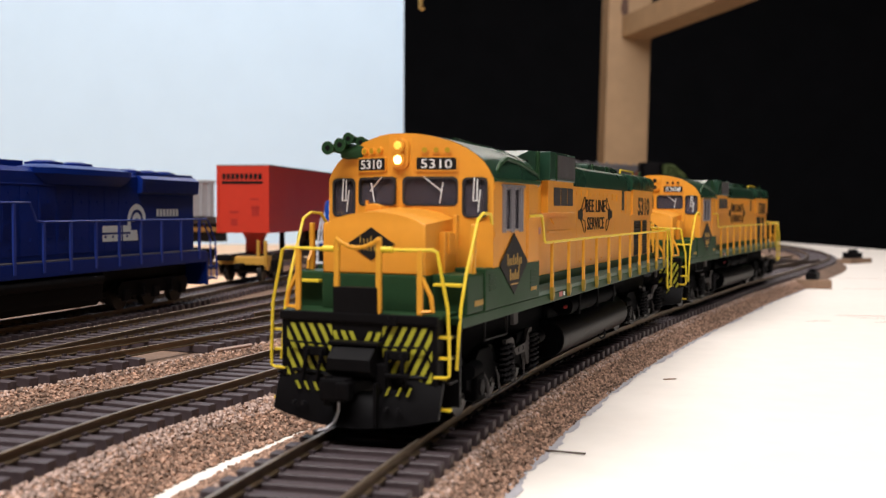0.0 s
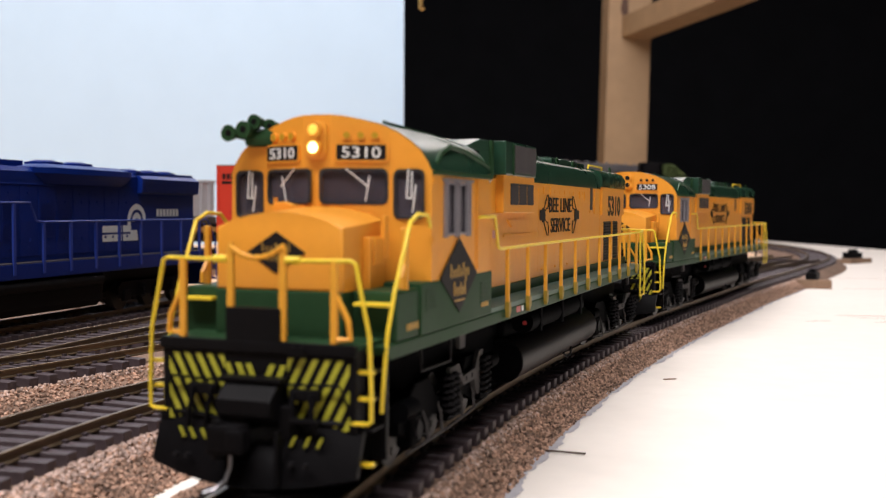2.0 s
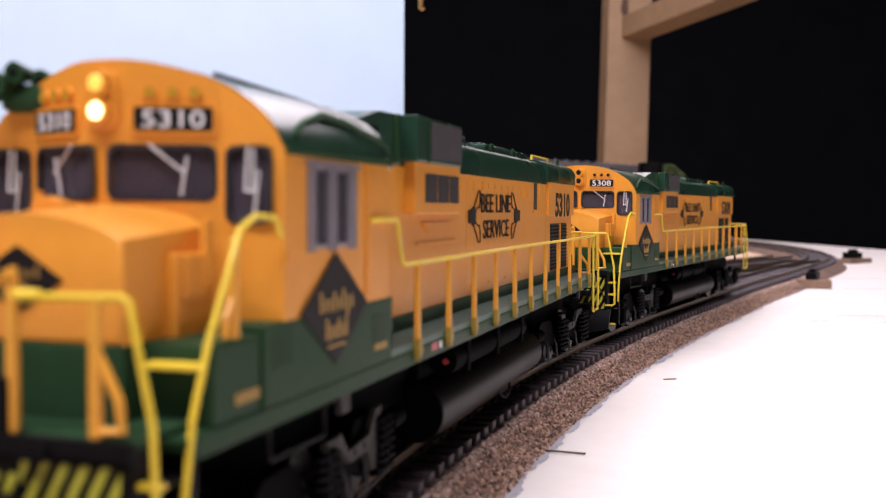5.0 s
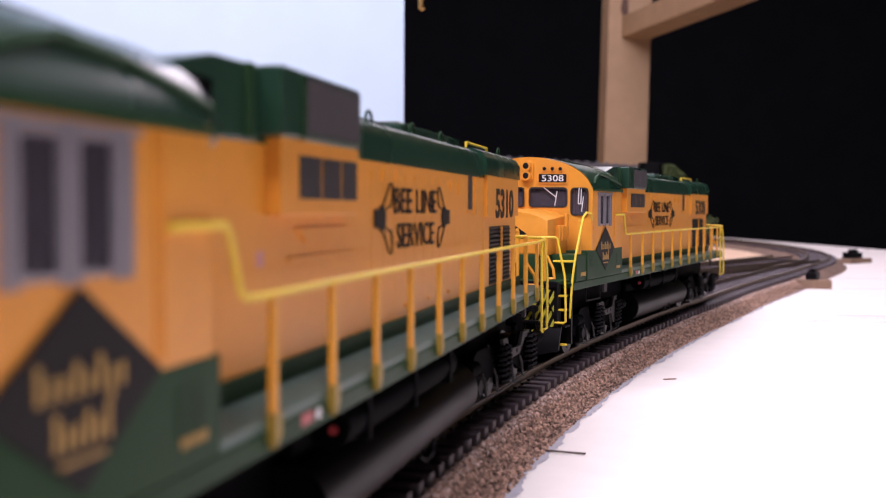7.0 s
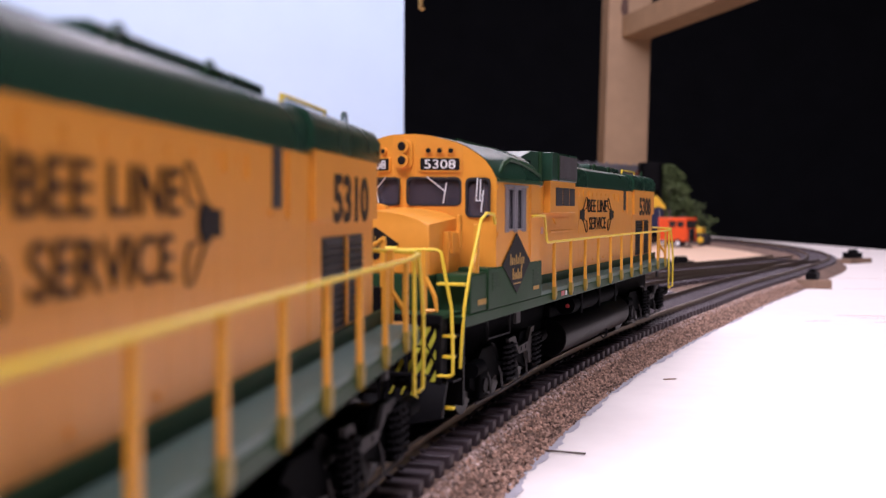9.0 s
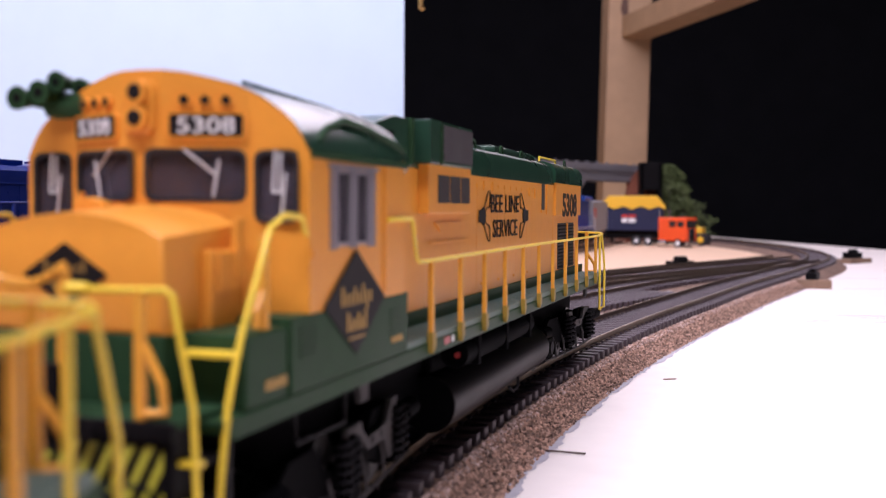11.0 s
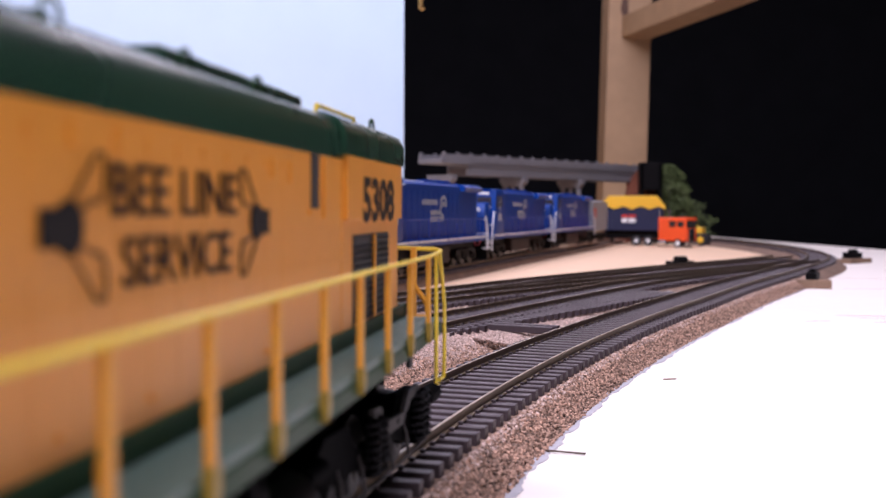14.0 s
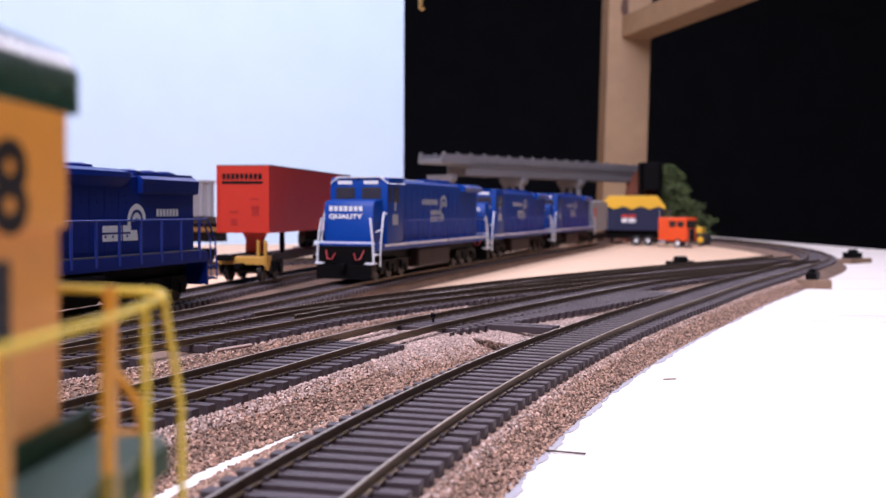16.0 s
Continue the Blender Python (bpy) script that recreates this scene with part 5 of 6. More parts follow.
TANKBROWN = mat("sooty_brown_tank_paint", (0.022, 0.013, 0.013), 0.55, vary=0.2, scale=300, bump=0.1, ior=1.25)


def blue_road_diesel(q, wide, top):
    L = rolling("diesel_locomotive", "bright blue road diesel with white handrails, %s" % ("wide-nosed, leading its train" if wide else "coupled in mid-train"), "locomotive", "standing blue locomotives", FOURTH, q)
    part("frame_sill", Box((-118, 114), (-17, 17), (16.5, 20.5), 0.3), CONBLUE2, L)
    part("sill_stripe", Box((-118, 100), (16.9, 17.15), (18.6, 20.0)), WHITERAIL, L)
    hd = part("engine_hood", Box((-112, 70), (-11.5, 11.5), (20.5, top - 3), 0.4), CONBLUE2, L, "blue engine hood with white emblem")
    o = [(-11.6, top - 4), (-11.6, top - 2), (-10, top - 0.4), (10, top - 0.4), (11.6, top - 2), (11.6, top - 4)]
    part("hood_roof", Prism(o, "x", -112, 70), CONBLUE2, hd, smooth=True)
    part("radiator_wing", Prism([(-15, top - 5), (-16, top - 2), (-13, top), (13, top), (16, top - 2), (15, top - 5)], "x", -112, -66, 0.3), CONBLUE2, hd)
    part("roof_tray", Box((-70, 8), (-8.5, 8.5), (top - 0.6, top + 0.8), 0.3), CONBLUE2, hd)
    # White on the leading unit paints the highlight along its roof.
    part("roof_sheet", Box((8, 66), (-9, 9), (top - 0.5, top + 0.3), 0.2), WHITERAIL if wide else CONBLUE2, hd)
    for x in (-20, -40, -58):
        part("roof_fan", Rod((x, 0, top + 0.7), (x, 0, top + 2.2), 6, 18), CONBLUE2, hd, smooth=True)
    for k in range(12):
        x = 56 - k * 11
        part("hood_door", Box((x - 5.1, x + 5.1), (11.4, 11.75), (22.5, top - 6), 0.05, 1), CONBLUE2, hd)
    # cab
    cab = part("cab_wall", Prism([(70, 20.5), (97, 20.5), (97, top - 7), (95, top), (70, top + 0.4)], "y", -17.2, 17.2, 0.8), CONBLUE2, L, "blue cab with dark windows", smooth=True)
    # Leading cab roof is white in place of a highlight on blue.
    part("cab_roof", Prism([(-17.6, top - 3.4), (-13, top + 0.6), (13, top + 0.6), (17.6, top - 3.4), (16.8, top - 3.4), (12.6, top - 0.2), (-12.6, top - 0.2), (-16.8, top - 3.4)], "x", 68, 96.4), WHITERAIL if wide else CONBLUE2, cab)
    for y0, y1 in ((-13.5, -2), (2, 13.5)):
        w = part("windscreen", Box((96.2, 97.25), (y0, y1), (top - 12.5, top - 5.5), 0.3), RUBBER, cab)
        part("pane", Box((97.2, 97.4), (y0 + 0.8, y1 - 0.8), (top - 11.7, top - 6.3)), GLASS, w)
        part("number_board", Box((96.0, 96.6), (y0 + 1, y1 - 2), (top - 3.8, top - 1.8)), WHITE, cab)
        part("window_sill_bar", Box((97.2, 97.6), (y0, y1), (top - 14, top - 13.2)), WHITERAIL, cab)
    for x0, x1 in ((90, 94.5), (78, 87)):
        part("side_window", Box((x0, x1), (17.0, 17.35), (top - 14, top - 5), 0.3), RUBBER, cab)
    part("number_block", Box((79.5, 88.5), (17.2, 17.35), (30.5, 36.5)), SHADEWHITE, cab)
    part("cab_stripe", Box((82.6, 85.4), (17.2, 17.35), (38.5, 49.5)), SHADEWHITE, cab)
    nz = part("nose", Prism([(97, 20.5), (112, 20.5), (111.4, 41), (109, 44), (97, 45)], "y", -12.5 if not wide else -14.5, 12.5 if not wide else 14.5, 1.2), CONBLUE2, L, "blunt blue nose", smooth=True)
    name_bars(nz, 0, 0, 0, 7, 2.9, 2.7, place=front_place(111.62, -1.5, 39.6))
    if wide:
        lettering("letter", "QUALITY", 3.0, 20.0, WHITE, nz, front_place(111.8, -1.5, 35.2), 0.05)
    white_roundel(hd, -26, 11.85, 41, 8.0, SHADEWHITE)
    name_bars(hd, 3, 11.8, 44.0, 9, 3.6, 3.4, material=SHADEWHITE)
    part("lower_stripe", Box((112, 112.4), (-15.5, 15.5), (20.0, 21.6)), WHITERAIL, L)
    part("pilot_plate", Box((110, 116), (-16, 16), (6, 19.5), 0.4), BLACK, L)
    bm = bmesh.new()
    prism(bm, [(-16, 1.5), (16, 1.5), (16, 9), (-16, 9)], "x", 116, 118)
    part("snow_plough", bm, BLACK, L)
    for s in (-1, 1):
        part("step_rail", Tube([(99, s * 17.4, 37), (103, s * 17.5, 37.5), (105, s * 17.5, 33), (108, s * 17.5, 21), (109, s * 17.5, 8)], 0.6, 6), WHITERAIL, L, smooth=True)
        part("end_rail", Tube([(113, s * 13.6, 33.5), (115.5, s * 14.2, 34.5), (116, s * 15.2, 28), (116, s * 16, 21), (116, s * 16.4, 10)], 0.6, 6), WHITERAIL, L, smooth=True)
        part("rear_rail", Tube([(-112, s * 17, 32), (-119, s * 17, 32), (-121, s * 17, 20), (-121, s * 17, 9)], 0.5, 6), WHITERAIL, L, smooth=True)
        part("handrail", Tube([(66, s * 17, 33), (0, s * 17, 33), (-112, s * 17, 32.6)], 0.35, 5), BLUERAIL, L)
        for k in range(9):
            part("stanchion", Box((60 - k * 20, 60.7 - k * 20), (s * 17 - 0.3, s * 17 + 0.3), (18, 33)), BLUERAIL, L)
        part("red_hose", Tube([(116.5, s * 11, 17), (118.5, s * 9.5, 12.5), (118.5, s * 7, 12), (117, s * 5.5, 15.5)], 0.38, 6), REDDOT, L, smooth=True)
        part("rail_link", Tube([(105, s * 17.5, 27), (108, s * 17.2, 28), (112, s * 16.2, 27)], 0.45, 6), WHITERAIL, L)
        part("ladder_rung", Box((109.5, 115.5), (s * 16.6 - 1.2, s * 16.6 + 1.2), (14.2, 15.2), 0.2), WHITERAIL, L)
        part("step_plate", Box((112, 118), (s * 14.5 - 2.5, s * 14.5 + 2.5), (9.5, 10.6), 0.2), WHITERAIL, L)
    part("coupler", Box((112, 121), (-1.6, 1.6), (7, 10), 0.4), BLACK, L)
    part("fuel_tank", Box((-34, 34), (-14.5, 14.5), (4, 16), 1.5), TANKBROWN, L)
    part("underframe", Box((-112, 112), (-9, 9), (8, 16.6)), BLACK, L)
    for c in (-76, 76):
        plain_truck(L, c, (-21, 0, 21))


blue_road_diesel(492, True, 57.0)
blue_road_diesel(492 + 244, False, 55.0)
blue_road_diesel(492 + 484, False, 55.5)


def grey_boxcar():
    L = rolling("boxcar", "pale grey boxcar with a red-orange panel behind blue locomotives", "freight car", "", FOURTH, 492 + 660, 30)
    part("body", Box((-60, 60), (-15, 15), (14, 50), 0.6), HOPPER, L)
    part("roof", Prism([(-15.4, 49.6), (0, 52), (15.4, 49.6)], "x", -60.5, 60.5), HOPPER, L)
    part("red_panel", Box((34, 50), (15, 15.2), (30, 42)), REDP, L)
    for c in (-42, 42):
        plain_truck(L, c, (-10, 10))


grey_boxcar()


def spine_car():
    c, a = on(FIFTH, 518), facing(FIFTH, 518)
    m = pose(c[0] * MM, c[1] * MM, 0, 0, 0, math.degrees(a) + 180)
    L = thing("spine_car", "ochre yellow and black intermodal spine car in yard", "freight car", at=m)
    L.matrix_basis = m @ Matrix.Translation((-0.014, 0, 0))
    part("centre_sill", Box((-190, 6), (-5, 5), (9, 14), 0.6), BROWNFRAME, L)
    part("end_platform", Box((4, 16), (-13, 13), (10.2, 13.4), 0.5), CARYEL, L)
    part("end_sill", Box((14, 16.5), (-13, 13), (9.0, 13.0), 0.4), CARYEL, L)
    part("coupler_pocket", Box((12, 22), (-12, -4), (11.2, 14.6), 0.8), BLACK, L)
    part("hand_brake_post", Tube([(15, 9, 13), (15, 9, 22), (15, 13, 22), (15, 13, 8)], 1.1, 6), CARYEL, L)
    part("side_ladder", Box((10, 15), (12.2, 14.2), (6, 14), 0.4), CARYEL, L)
    part("deck_plate", Box((-30, 2), (-12, 12), (12.2, 14.2), 0.5), BROWNFRAME, L)
    part("hitch_pedestal", Prism([(-5.0, 14), (5.0, 14), (4.2, 22), (7, 26.2), (-7, 26.2), (-4.2, 22)], "x", -8, -3, 0.3), REDP, L, "red trailer hitch")
    part("coupler", Box((16, 24), (-1.6, 1.6), (7, 10), 0.4), BLACK, L)
    part("brake_hose", Tube([(16, -6, 9), (19, -8, 6), (20, -9, 3)], 0.4, 6), BLACK, L)
    plain_truck(L, 0, (-10, 10))
    plain_truck(L, -180, (-10, 10))
    for s in (-1, 1):
        part("wheel_tray", Box((-185, -120), (s * 11 - 3.5, s * 11 + 3.5), (11.6, 13.6), 0.4), BROWNFRAME, L)
    T = thing("semi_trailer", "orange-red box trailer riding on the spine car", "trailer", at=m)
    body = part("box_body", Box((-178, 0), (-14.8, 14.8), (26.2, 63), 0.35), REDP, T, "smooth orange-red box body")
    part("roof_rail", Box((-178, 0.3), (-15.0, 15.0), (62.6, 63.3), 0.2), HOPPER, body)
    for s in (-1, 1):
        part("corner_post", Box((-1, 0.35), (s * 14.2 - 0.7, s * 14.2 + 0.7), (26.4, 62.6), 0.2), REDP, body)
        part("bottom_rail", Box((-178, 0), (s * 14.9 - 0.2, s * 14.9 + 0.2), (26.2, 28.2)), REDP, body)
    name_bars(body, 0, 0, 0, 9, 2.55, 3.0, place=front_place(0.2, -0.5, 56.8), material=PRINT)
    part("name_underline", Box((0.05, 0.25), (-11.8, 11.2), (52.8, 54.2)), PRINT, body)
    for y, z, w, h in ((6.5, 44.5, 2.4, 0.5), (7, 40, 2.4, 0.9), (7, 37.5, 2.0, 2.2), (-5, 37.5, 2.6, 0.6), (-5, 32, 1.8, 1.8)):
        part("placard", Box((0.05, 0.2), (y - w, y + w), (z - h, z + h)), mat("dull_red_print", (0.40, 0.02, 0.012), 0.5), body)
    for s in (-1, 1):
        part("landing_leg", Box((-42, -38), (s * 9 - 1, s * 9 + 1), (14, 26.4), 0.3), BLACK, T)
        for x in (-160, -148):
            part("tyre", Rod((x, s * 8, 19.2), (x, s * 13, 19.2), 5.6, 20), RUBBER, T, smooth=True)
    part("axle_frame", Box((-166, -142), (-8, 8), (18, 26.3), 0.3), BLACK, T)


spine_car()


OCHRE = mat("dull_ochre_car_paint", (0.26, 0.14, 0.035), 0.6, vary=0.2, scale=300)


def container_car():
    L = rolling("container_car", "light grey ribbed container on a yellow spine car", "freight car", "", spline([(-330, 640), (-250, 690), (-178, 752), (-110, 830), (-60, 890)]), 118, 20)
    part("container", Box((-75, 75), (-14, 14), (33.4, 59), 0.5), HOPPER, L)
    for k in range(24):
        x = -72 + k * 6.2
        for s in (-1, 1):
            part("rib", Box((x, x + 1.6), (s * 14 - 0.9, s * 14 + 0.9), (34, 58)), HOPPER, L)
    part("top_chord", Box((-76, 76), (-15, 15), (57.6, 59.6), 0.3), HOPPER, L)
    for s in (-1, 1):
        part("bottom_chord", Box((-76, 76), (s * 14.6 - 0.8, s * 14.6 + 0.8), (28.5, 33.4)), BROWNFRAME, L)
        part("side_sill", Box((-80, 80), (s * 13.6 - 0.8, s * 13.6 + 0.8), (22.8, 26.0), 0.3), OCHRE, L)
    part("centre_sill", Box((-86, 86), (-12, 12), (15.5, 28.6), 0.4), GREYM, L)
    name_bars(L, 22, 15.0, 49, 3, 4.5, 7)
    for c in (-62, 62):
        plain_truck(L, c, (-10, 10))


container_car()
BACKLINE = spline([(-330, 640), (-250, 690), (-178, 752), (-110, 830), (-60, 890)])
bed("back", BACKLINE, 2, BACKLINE[0][-1] - 3, 0.1, 17, 17)
track("back", BACKLINE, 2, BACKLINE[0][-1] - 3, 0.0, [(2, BACKLINE[0][-1] - 3)], "brown rails under the container car behind the yard")


# ---- scenery at the far end ----
def overpass():
    a, b = Vector((-14, 1320)), Vector((330, 1690))
    d = (b - a)
    m = pose(a.x * MM, a.y * MM, 0, 0, 0, math.degrees(math.atan2(d.y, d.x)))
    L = thing("road_overpass", "grey model concrete road overpass on pillars", "bridge", at=m)
    n = d.length
    part("deck", Box((48, n), (-20, 20), (95, 100), 0.5), CONCRETE, L)
    part("deck_end", Box((-4, 52), (-22, 22), (98, 104), 0.5), CONCRETE, L)
    for s in (-1, 1):
        part("girder", Box((48, n), (s * 17 - 2, s * 17 + 2), (84, 95), 0.3), CONCRETE, L)
        part("parapet", Box((-4, n), (s * 20 - 1.2, s * 20 + 1.2), (100, 110), 0.3), CONCRETE, L)
        k = 0
        while k * 26 < n:
            part("parapet_post", Box((k * 26 - 1.4, k * 26 + 1.4), (s * 20 - 1.9, s * 20 + 1.9), (100, 112.5)), CONCRETE, L)
            k += 1
    for x in (18, 165, 300):
        part("pier_cap", Prism([(-22, 84), (22, 84), (22, 78), (16, 72), (-16, 72), (-22, 78)], "x", x - 5, x + 5, 0.4), CONCRETE, L)
        for y in (-14, 0, 14):
            part("pillar", Rod((x, y, TABLE), (x, y, 74), 3.6, 14), CONCRETE, L, smooth=True)


overpass()


def dump_truck():
    L = thing("dump_trailer", "navy trailer with bright yellow cover parked on the board", "trailer", at=pose(0.264, 1.44, TABLE * MM, 0, 0, -12))
    part("body", Prism([(-40, 21), (40, 21), (43, 54), (-43, 54)], "y", -14, 14, 0.8), NAVY, L)
    for k in range(8):
        part("rib", Box((-38 + k * 10.6, -36.6 + k * 10.6), (-15, -13.8), (22, 53)), NAVY, L)
    part("cover", Prism([(-45, 50), (-45, 55), (-32, 69), (34, 69), (45, 55), (45, 50), (36, 55), (24, 50), (12, 55), (0, 50), (-12, 55), (-24, 50), (-34, 55)], "y", -15.5, 15.5, 0.5), LOADYEL, L, "bright yellow moulded cover")
    part("red_placard", Box((-14, 6), (-14.4, -13.9), (39, 43)), REDP, L)
    part("white_placard", Box((-14, 6), (-14.4, -13.9), (32, 38)), WHITE, L)
    part("chassis", Box((-38, 40), (-6, 6), (10, 21.2), 0.5), BLACK, L)
    for x in (6, 22):
        for s in (-1, 1):
            w = part("wheel", Rod((x, s * 7, 7), (x, s * 13, 7), 7, 20), RUBBER, L, smooth=True)
            part("rim", Rod((x, s * 12.8, 7), (x, s * 13.4, 7), 2.8, 14), WHITE, w)
    part("landing_leg", Box((-30, -26), (-9, 9), (0, 12), 0.4), BLACK, L)
    C = thing("tractor_truck", "bright orange toy tractor truck with chrome grille", "truck", at=pose(0.310, 1.365, TABLE * MM, 0, 0, -46) @ Matrix.Scale(0.97, 4))
    part("cab_wall", Box((-22, 22), (-14, 14), (9, 41), 2.0, 3), ORANGE, C, smooth=True)
    part("roof_light", Box((6, 14), (-6, 6), (41, 42.4), 0.6), CHROME, C)
    for x0, x1 in ((-4, 6), (9, 19)):
        part("side_window", Box((x0, x1), (-14.3, -13.8), (28, 36), 0.4), RUBBER, C)
    part("windscreen", Box((21.8, 22.4), (-12, 12), (27, 37), 0.4), RUBBER, C)
    part("grille", Box((21.9, 23), (-7, 7), (9, 26), 0.4), CHROME, C)
    part("bumper", Box((21, 24.5), (-14, 14), (3, 9), 0.8), CHROME, C)
    part("fuel_tank", Rod((-19, -12, 7), (-8, -12, 7), 3.8, 18), CHROME, C, smooth=True)
    for s in (-1, 1):
        part("exhaust_stack", Rod((-20, s * 12, 20), (-20, s * 12, 52), 1.4, 10), CHROME, C, smooth=True)
        w = part("wheel", Rod((10, s * 9, 6), (10, s * 14.6, 6), 6.2, 20), RUBBER, C, smooth=True)
        part("rim", Rod((10, s * 14.5, 6), (10, s * 15, 6), 3.6, 14), WHITE, w)
    part("chassis", Box((-40, 20), (-6, 6), (6, 10), 0.5), BLACK, C)
    D = thing("wheel_loader", "bright yellow toy wheel loader behind the truck", "loader", at=pose(0.352, 1.43, TABLE * MM, 0, 0, -30))
    part("body", Box((-16, 10), (-8, 8), (8, 26), 1.5), LOADYEL, D)
    part("boom", Prism([(-30, 34), (-26, 38), (8, 24), (6, 18)], "y", -5, 5, 0.5), LOADYEL, D)
    for x in (-10, 8):
        for s in (-1, 1):
            w = part("wheel", Rod((x, s * 6, 9), (x, s * 12, 9), 9, 20), RUBBER, D, smooth=True)
            part("rim", Rod((x, s * 11.8, 9), (x, s * 12.4, 9), 4.5, 14), LOADYEL, w)


dump_truck()


def far_scrap():
    L = thing("scrap_pile", "rust-brown heap of scrap beside dark hopper tower", "scrap pile", at=pose(0.312, 1.62, TABLE * MM))
    bm = bmesh.new()
    bmesh.ops.create_cone(bm, cap_ends=True, segments=28, radius1=62, radius2=5, depth=120, matrix=Matrix.Translation((0, 0, 60)))
    bmesh.ops.subdivide_edges(bm, edges=bm.edges[:], cuts=3, use_grid_fill=True)
    for v in bm.verts:
        v.co += Vector((noise.noise(v.co * 0.07), noise.noise(v.co * 0.07 + Vector((9, 0, 0))), 0.5 * noise.noise(v.co * 0.1))) * 18
        v.co.z = max(v.co.z, 0)
    part("heap", bm, RUST, L)
    T = thing("hopper_tower", "dark loading tower of a scenery model", "tower", at=pose(0.317, 1.585, TABLE * MM))
    for x in (-14, 14):
        for y in (-10, 10):
            part("leg", Box((x - 2, x + 2), (y - 2, y + 2), (0, 122), 0.3), BLACK, T)
    part("bin", Box((-16, 16), (-12, 12), (80, 122), 1), BLACK, T)
    for z in (30, 58):
        part("cross_beam", Box((-16, 16), (-12, -9), (z, z + 4), 0.3), BLACK, T)


far_scrap()


def shrub():
    L = thing("model_tree", "dark green model conifer with uneven foliage", "tree", at=pose(0.353, 1.625, TABLE * MM))
    bm = Rod((0, 0, 0), (2, 0, 110), 5, 10, 1.2)
    for k in range(14):
        a, z = k * 2.4, 20 + k * 6.2
        rod(bm, (0, 0, z), (math.cos(a) * (44 - k * 2.6), math.sin(a) * (44 - k * 2.6), z - 4), 1.4, 6, 0.5)
    part("trunk", bm, BARK, L)
    rnd = np.random.RandomState(4)
    n = 10000
    h = rnd.rand(n) ** 0.9
    an = rnd.rand(n) * math.tau
    rad = (8 + 68 * np.clip(1 - h, 0, 1) ** 0.75) * (0.45 + 0.55 * rnd.rand(n) ** 0.5)
    rad *= 0.84 + 0.20 * np.sin(an * 3 + h * 9) + 0.12 * np.sin(an * 7 - h * 17) + 0.10 * np.sin(h * 31)
    c = np.stack([rad * np.cos(an), rad * np.sin(an), 8 + h * 112], 1)
    d = rnd.normal(size=(n, 3))
    e = rnd.normal(size=(n, 3))
    d /= np.linalg.norm(d, axis=1)[:, None]
    e /= np.linalg.norm(e, axis=1)[:, None]
    s = (1.6 + 2.2 * rnd.rand(n))[:, None]
    v = np.concatenate([c - d * s, c + e * s * 0.5, c + d * s, c - e * s * 0.5], 1).reshape(-1, 3) * MM
    me = bpy.data.meshes.new("crown")
    me.from_pydata(v.tolist(), [], [(4 * i, 4 * i + 1, 4 * i + 2, 4 * i + 3) for i in range(n)])
    me.materials.append(LEAF)
    ob = new("crown", me)
    ob.parent = L
    ob["kind"] = "stuff"


shrub()


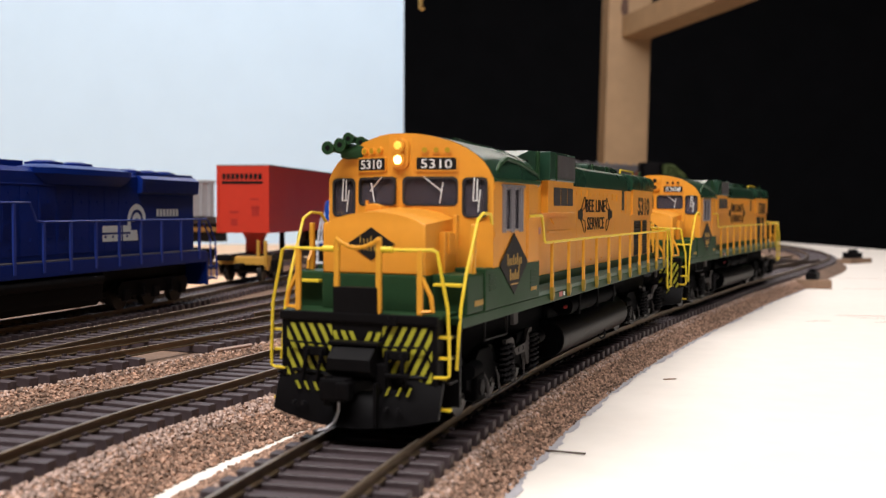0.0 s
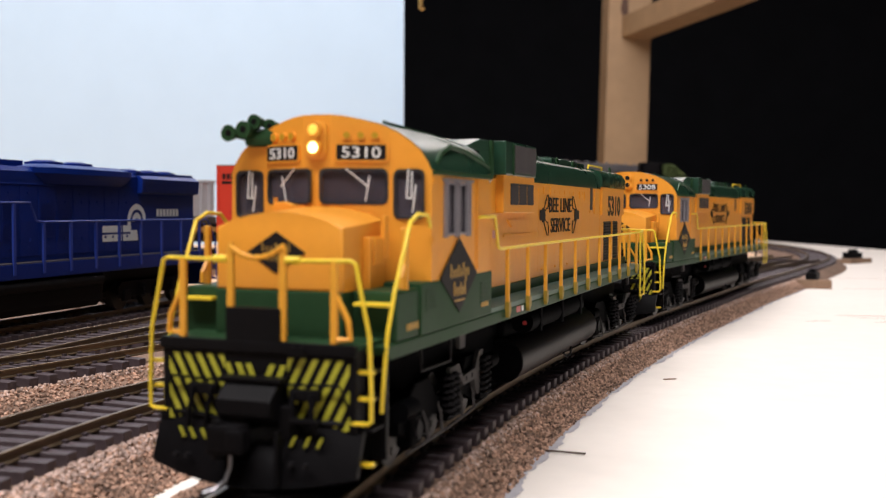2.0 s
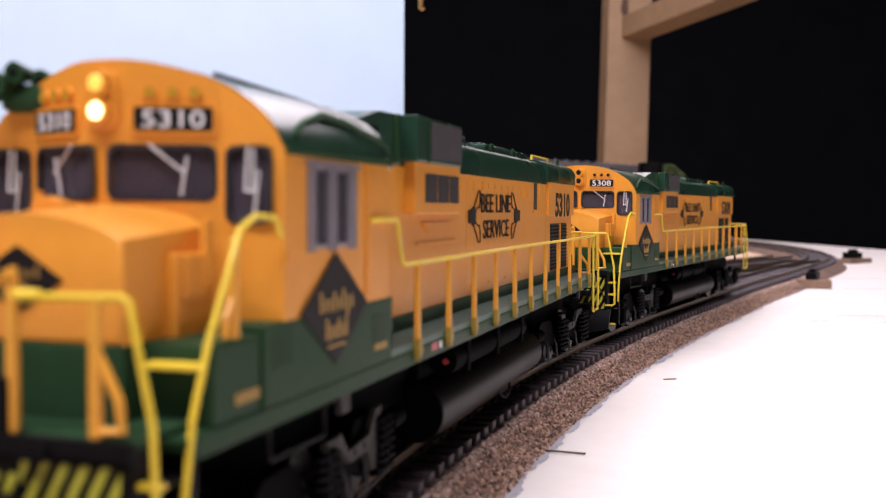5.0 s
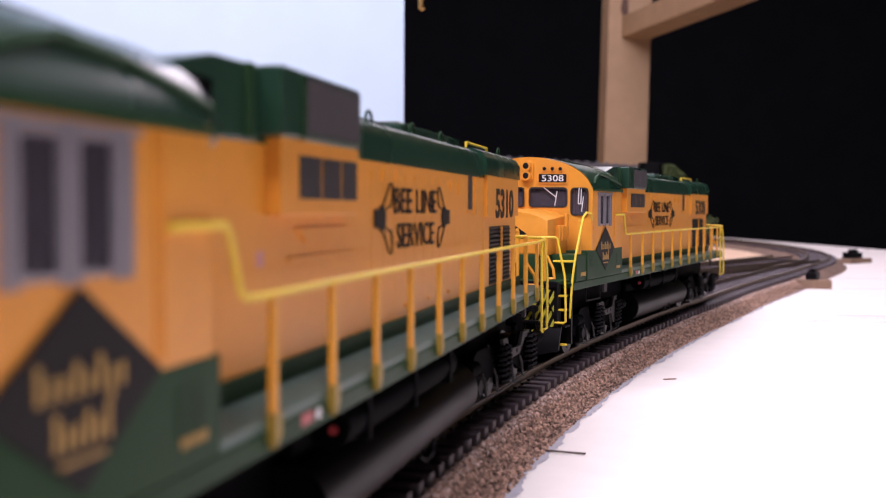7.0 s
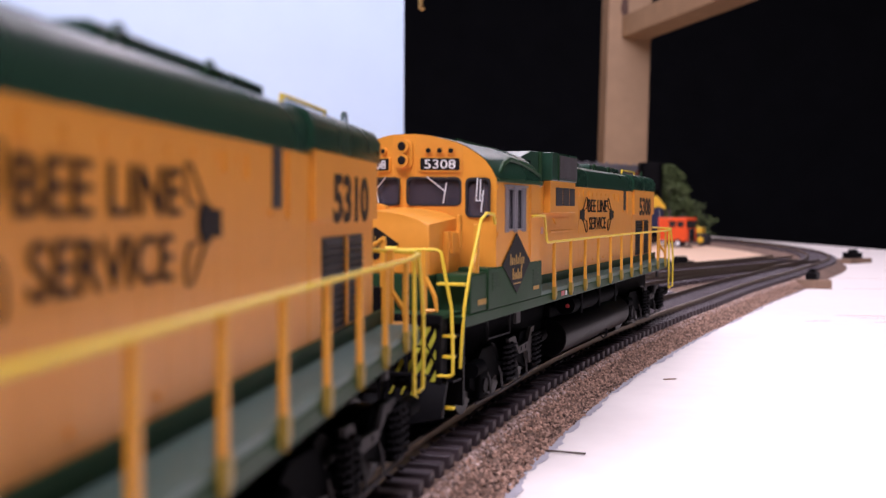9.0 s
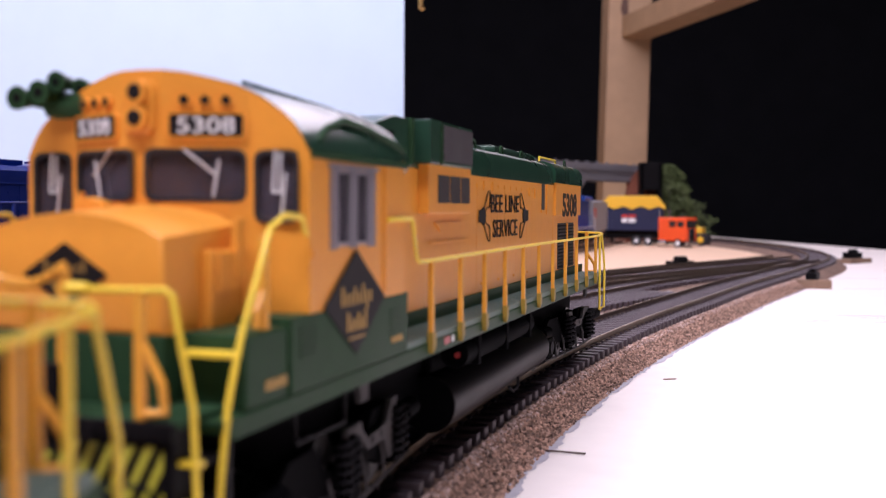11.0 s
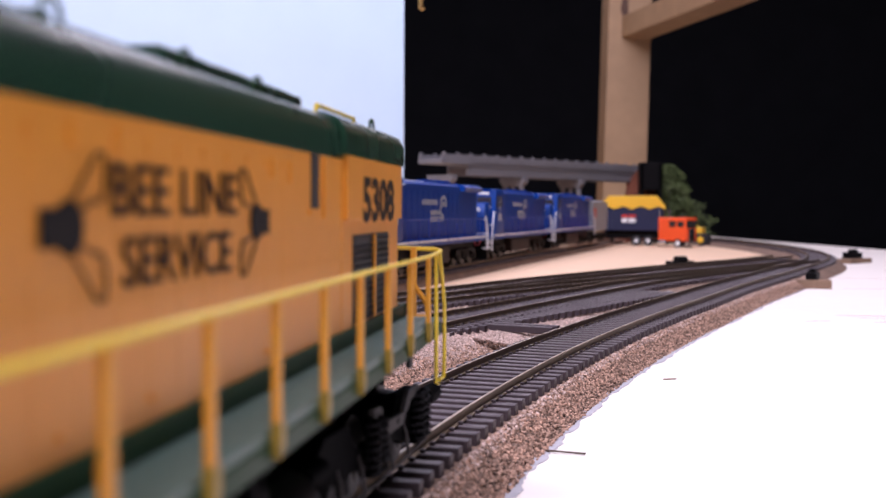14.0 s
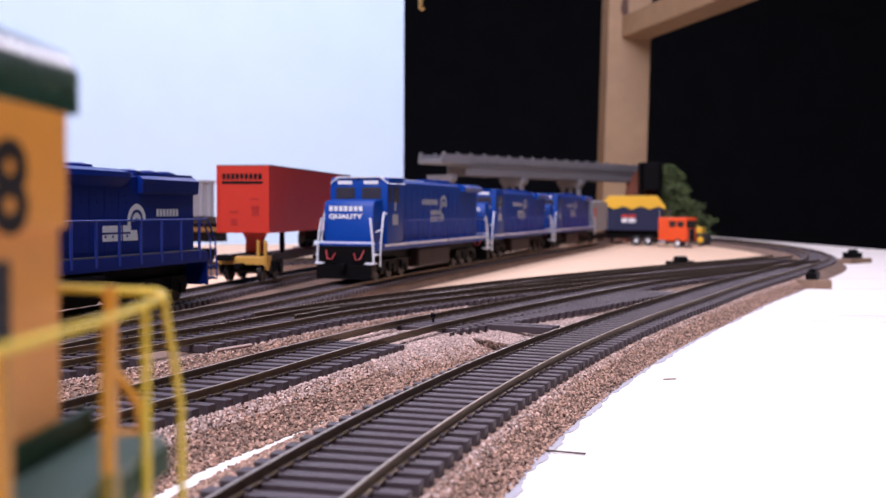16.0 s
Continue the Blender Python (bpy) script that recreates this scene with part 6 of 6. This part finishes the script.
# ---- small things on the board ----
def odds():
    def lying(name, label, cat, at, bm, material):
        ob = part(name, bm, material, None, label, at=at)
        ob["category"] = cat
        return ob
    lying("switch_motor", "small black plastic switch motor on the board", "switch motor", pose(0.1955, 0.85, TABLE * MM, 0, 0, 20), _motor(10.5), BLACK)
    lying("wood_block", "brown cork block beside the main track", "block", pose(0.2325, 0.652, TABLE * MM, 0, 0, -6), Box((-12, 12), (-6, 6), (0, 5.6), 0.5), CORK)
    lying("switch_motor", "small black plastic switch motor on a cork block", "switch motor", pose(0.2345, 0.653, (TABLE + 5.6) * MM, 0, 0, 60), _motor(6.4), BLACK)
    lying("wood_block", "brown cork strip beside far curve", "block", pose(0.388, 0.972, TABLE * MM, 0, 0, 40), Box((-20, 20), (-7, 7), (0, 4.5), 0.5), CORK)
    lying("switch_motor", "small black switch motor on cork strip", "switch motor", pose(0.386, 0.972, (TABLE + 4.5) * MM, 0, 0, 10), _motor(8), BLACK)
    lying("twig", "thin dark twig lying on white board", "twig", pose(0, 0, 0), Tube([(19.5, 206.0, TABLE + 0.35), (23, 204.8, TABLE + 0.5), (28.5, 203.4, TABLE + 0.35)], 0.22, 6), BARK)
    lying("paint_chip", "tiny white chip lying between the rails", "chip", pose(0.0792, 0.4103, -0.0044, 0, 0, 30), Box((-1.6, 1.6), (-1, 1), (0, 1.2), 0.3), WHITE)
    for x, y, a in ((110, 497, 10), (118, 540, 60), (150, 575, 35), (96, 455, 80)):
        lying("ballast_lump", "pale lump of loose ballast on yard tracks", "stone", pose(x * MM, y * MM, -0.0044, 0, 0, a), Box((-2.6, 2.6), (-1.4, 1.4), (0, 1.4), 0.5), PLASTER)
    lying("throw_rod", "thin pale metal throw rod beside yard points", "rod", pose(0, 0, 0), Tube([(-78.2, 322.0, -1.2), (-74.5, 328.0, -1.0), (-71.0, 336.5, -1.2)], 0.35, 6), PINSTEEL)
    lying("rail_offcut", "pale rail offcut lying between yard tracks", "rail", pose(0, 0, 0), Tube([(-68.5, 311.0, -3.6), (-60.5, 324.5, -3.6)], 0.55, 5), PALESTONES)
    lying("switch_stand", "small dark switch stand beside the points", "switch stand", pose(-0.0035, 0.378, -0.0044), _stand(), BLACK)
    lying("plank_splinter", "dark wooden splinter flush in the board", "splinter", pose(0.0656, 0.2962, TABLE * MM, 0, 0, 15), Box((-2, 2), (-0.4, 0.4), (0, 0.3), 0.1), CORK)
    lying("brass_hook", "small brass hook on a cord hanging overhead", "hook", pose(-0.0199, 0.9, 0.2125), _hook(), mat("dull_brass", (0.55, 0.36, 0.12), 0.35, metal=0.8, vary=0.1))


def _stand():
    bm = Box((-1.6, 1.6), (-1.2, 1.2), (0, 1.0), 0.2)
    rod(bm, (0, 0, 0.8), (0, 0, 4.6), 0.35, 8)
    box(bm, (-0.9, 0.9), (-0.2, 0.2), (4.0, 5.6), 0.1)
    return bm


def _motor(r):
    bm = Box((-r, r), (-r * 0.5, r * 0.5), (0, r * 0.7), 0.4)
    rod(bm, (-r * 0.4, 0, r * 0.7), (r * 0.5, 0, r * 0.7), r * 0.38, 10)
    return bm


def _hook():
    bm = Tube([(3, 0, 1), (1, 0, -0.5), (-1.4, 0, 1.5), (-0.6, 0, 5), (0, 0, 9), (0, 0, 1287)], 0.9, 7)
    rod(bm, (0, 0, 2.4), (0, 0, 8.6), 2.2, 10)
    return bm


odds()


def scuffs():
    rnd = random.Random(11)
    for k in range(26):
        x, y = rnd.uniform(120, 520), rnd.uniform(230, 1150)
        if x < float(np.interp(y, MAIN[1][:, 1], MAIN[1][:, 0])) + 45:
            continue
        ln, w, a = rnd.uniform(5, 22), rnd.uniform(0.25, 0.8), rnd.uniform(-25, 25)
        bm = flat([(-ln, 0), (-ln * 0.3, -w), (ln * 0.5, -w * 0.7), (ln, 0), (ln * 0.2, w), (-ln * 0.5, w * 0.6)], Matrix.Identity(4), 0.04)
        ob = part("scuff", bm, SCRATCH, table, at=pose(x * MM, y * MM, (TABLE + 0.05) * MM, 0, 0, a))


scuffs()
def motions():
    travel = [(0, -2.5), (1, 17.5), (2, 37.5), (3, 57), (4, 77), (5, 97), (6, 118.5), (6.5, 129.6), (6.6, 132.8), (7, 150.6), (7.5, 173.2), (8, 196.4), (8.5, 219), (9, 241.3), (10, 287.5), (11, 335.5), (11.5, 359.5),
              (12, 383), (13, 429.2), (14, 475.2), (15, 521.8), (16, 570)]
    start = upto(MAIN, 287)
    ts, ds = zip(*travel)
    for ob, trucks, back in ((LEAD, LEAD_TRUCKS, 0), (TRAIL, TRAIL_TRUCKS, 246)):
        rows, swing = [], [[], []]
        for t, d in travel:
            q = start - d + back
            f, r = on(MAIN, q - 70), on(MAIN, q + 70)
            c, h = (f + r) / 2, f - r
            a = math.degrees(math.atan2(h[1], h[0]))
            rows.append((t, pose(c[0] * MM, c[1] * MM, 0, 0, 0, a)))
            for k, x in enumerate((76, -76)):
                turn = (math.degrees(facing(MAIN, q - x)) + 180 - a + 180) % 360 - 180
                swing[k].append((t, pose(x * MM, 0, 0, 0, 0, turn)))
        walk(ob, rows)
        for tr, sw in zip(trucks, swing):
            walk(tr, sw)
            for w in [o for o in tr.children if o.name.startswith("wheelset")]:
                p = w.matrix_basis.translation.copy()
                spin = []
                for k in range(107):
                    t = min(k * 0.15, 16.0)
                    spin.append((t, Matrix.Translation(p) @ Matrix.Rotation(float(np.interp(t, ts, ds)) / 5.6, 4, "Y")))
                walk(w, spin)


motions()
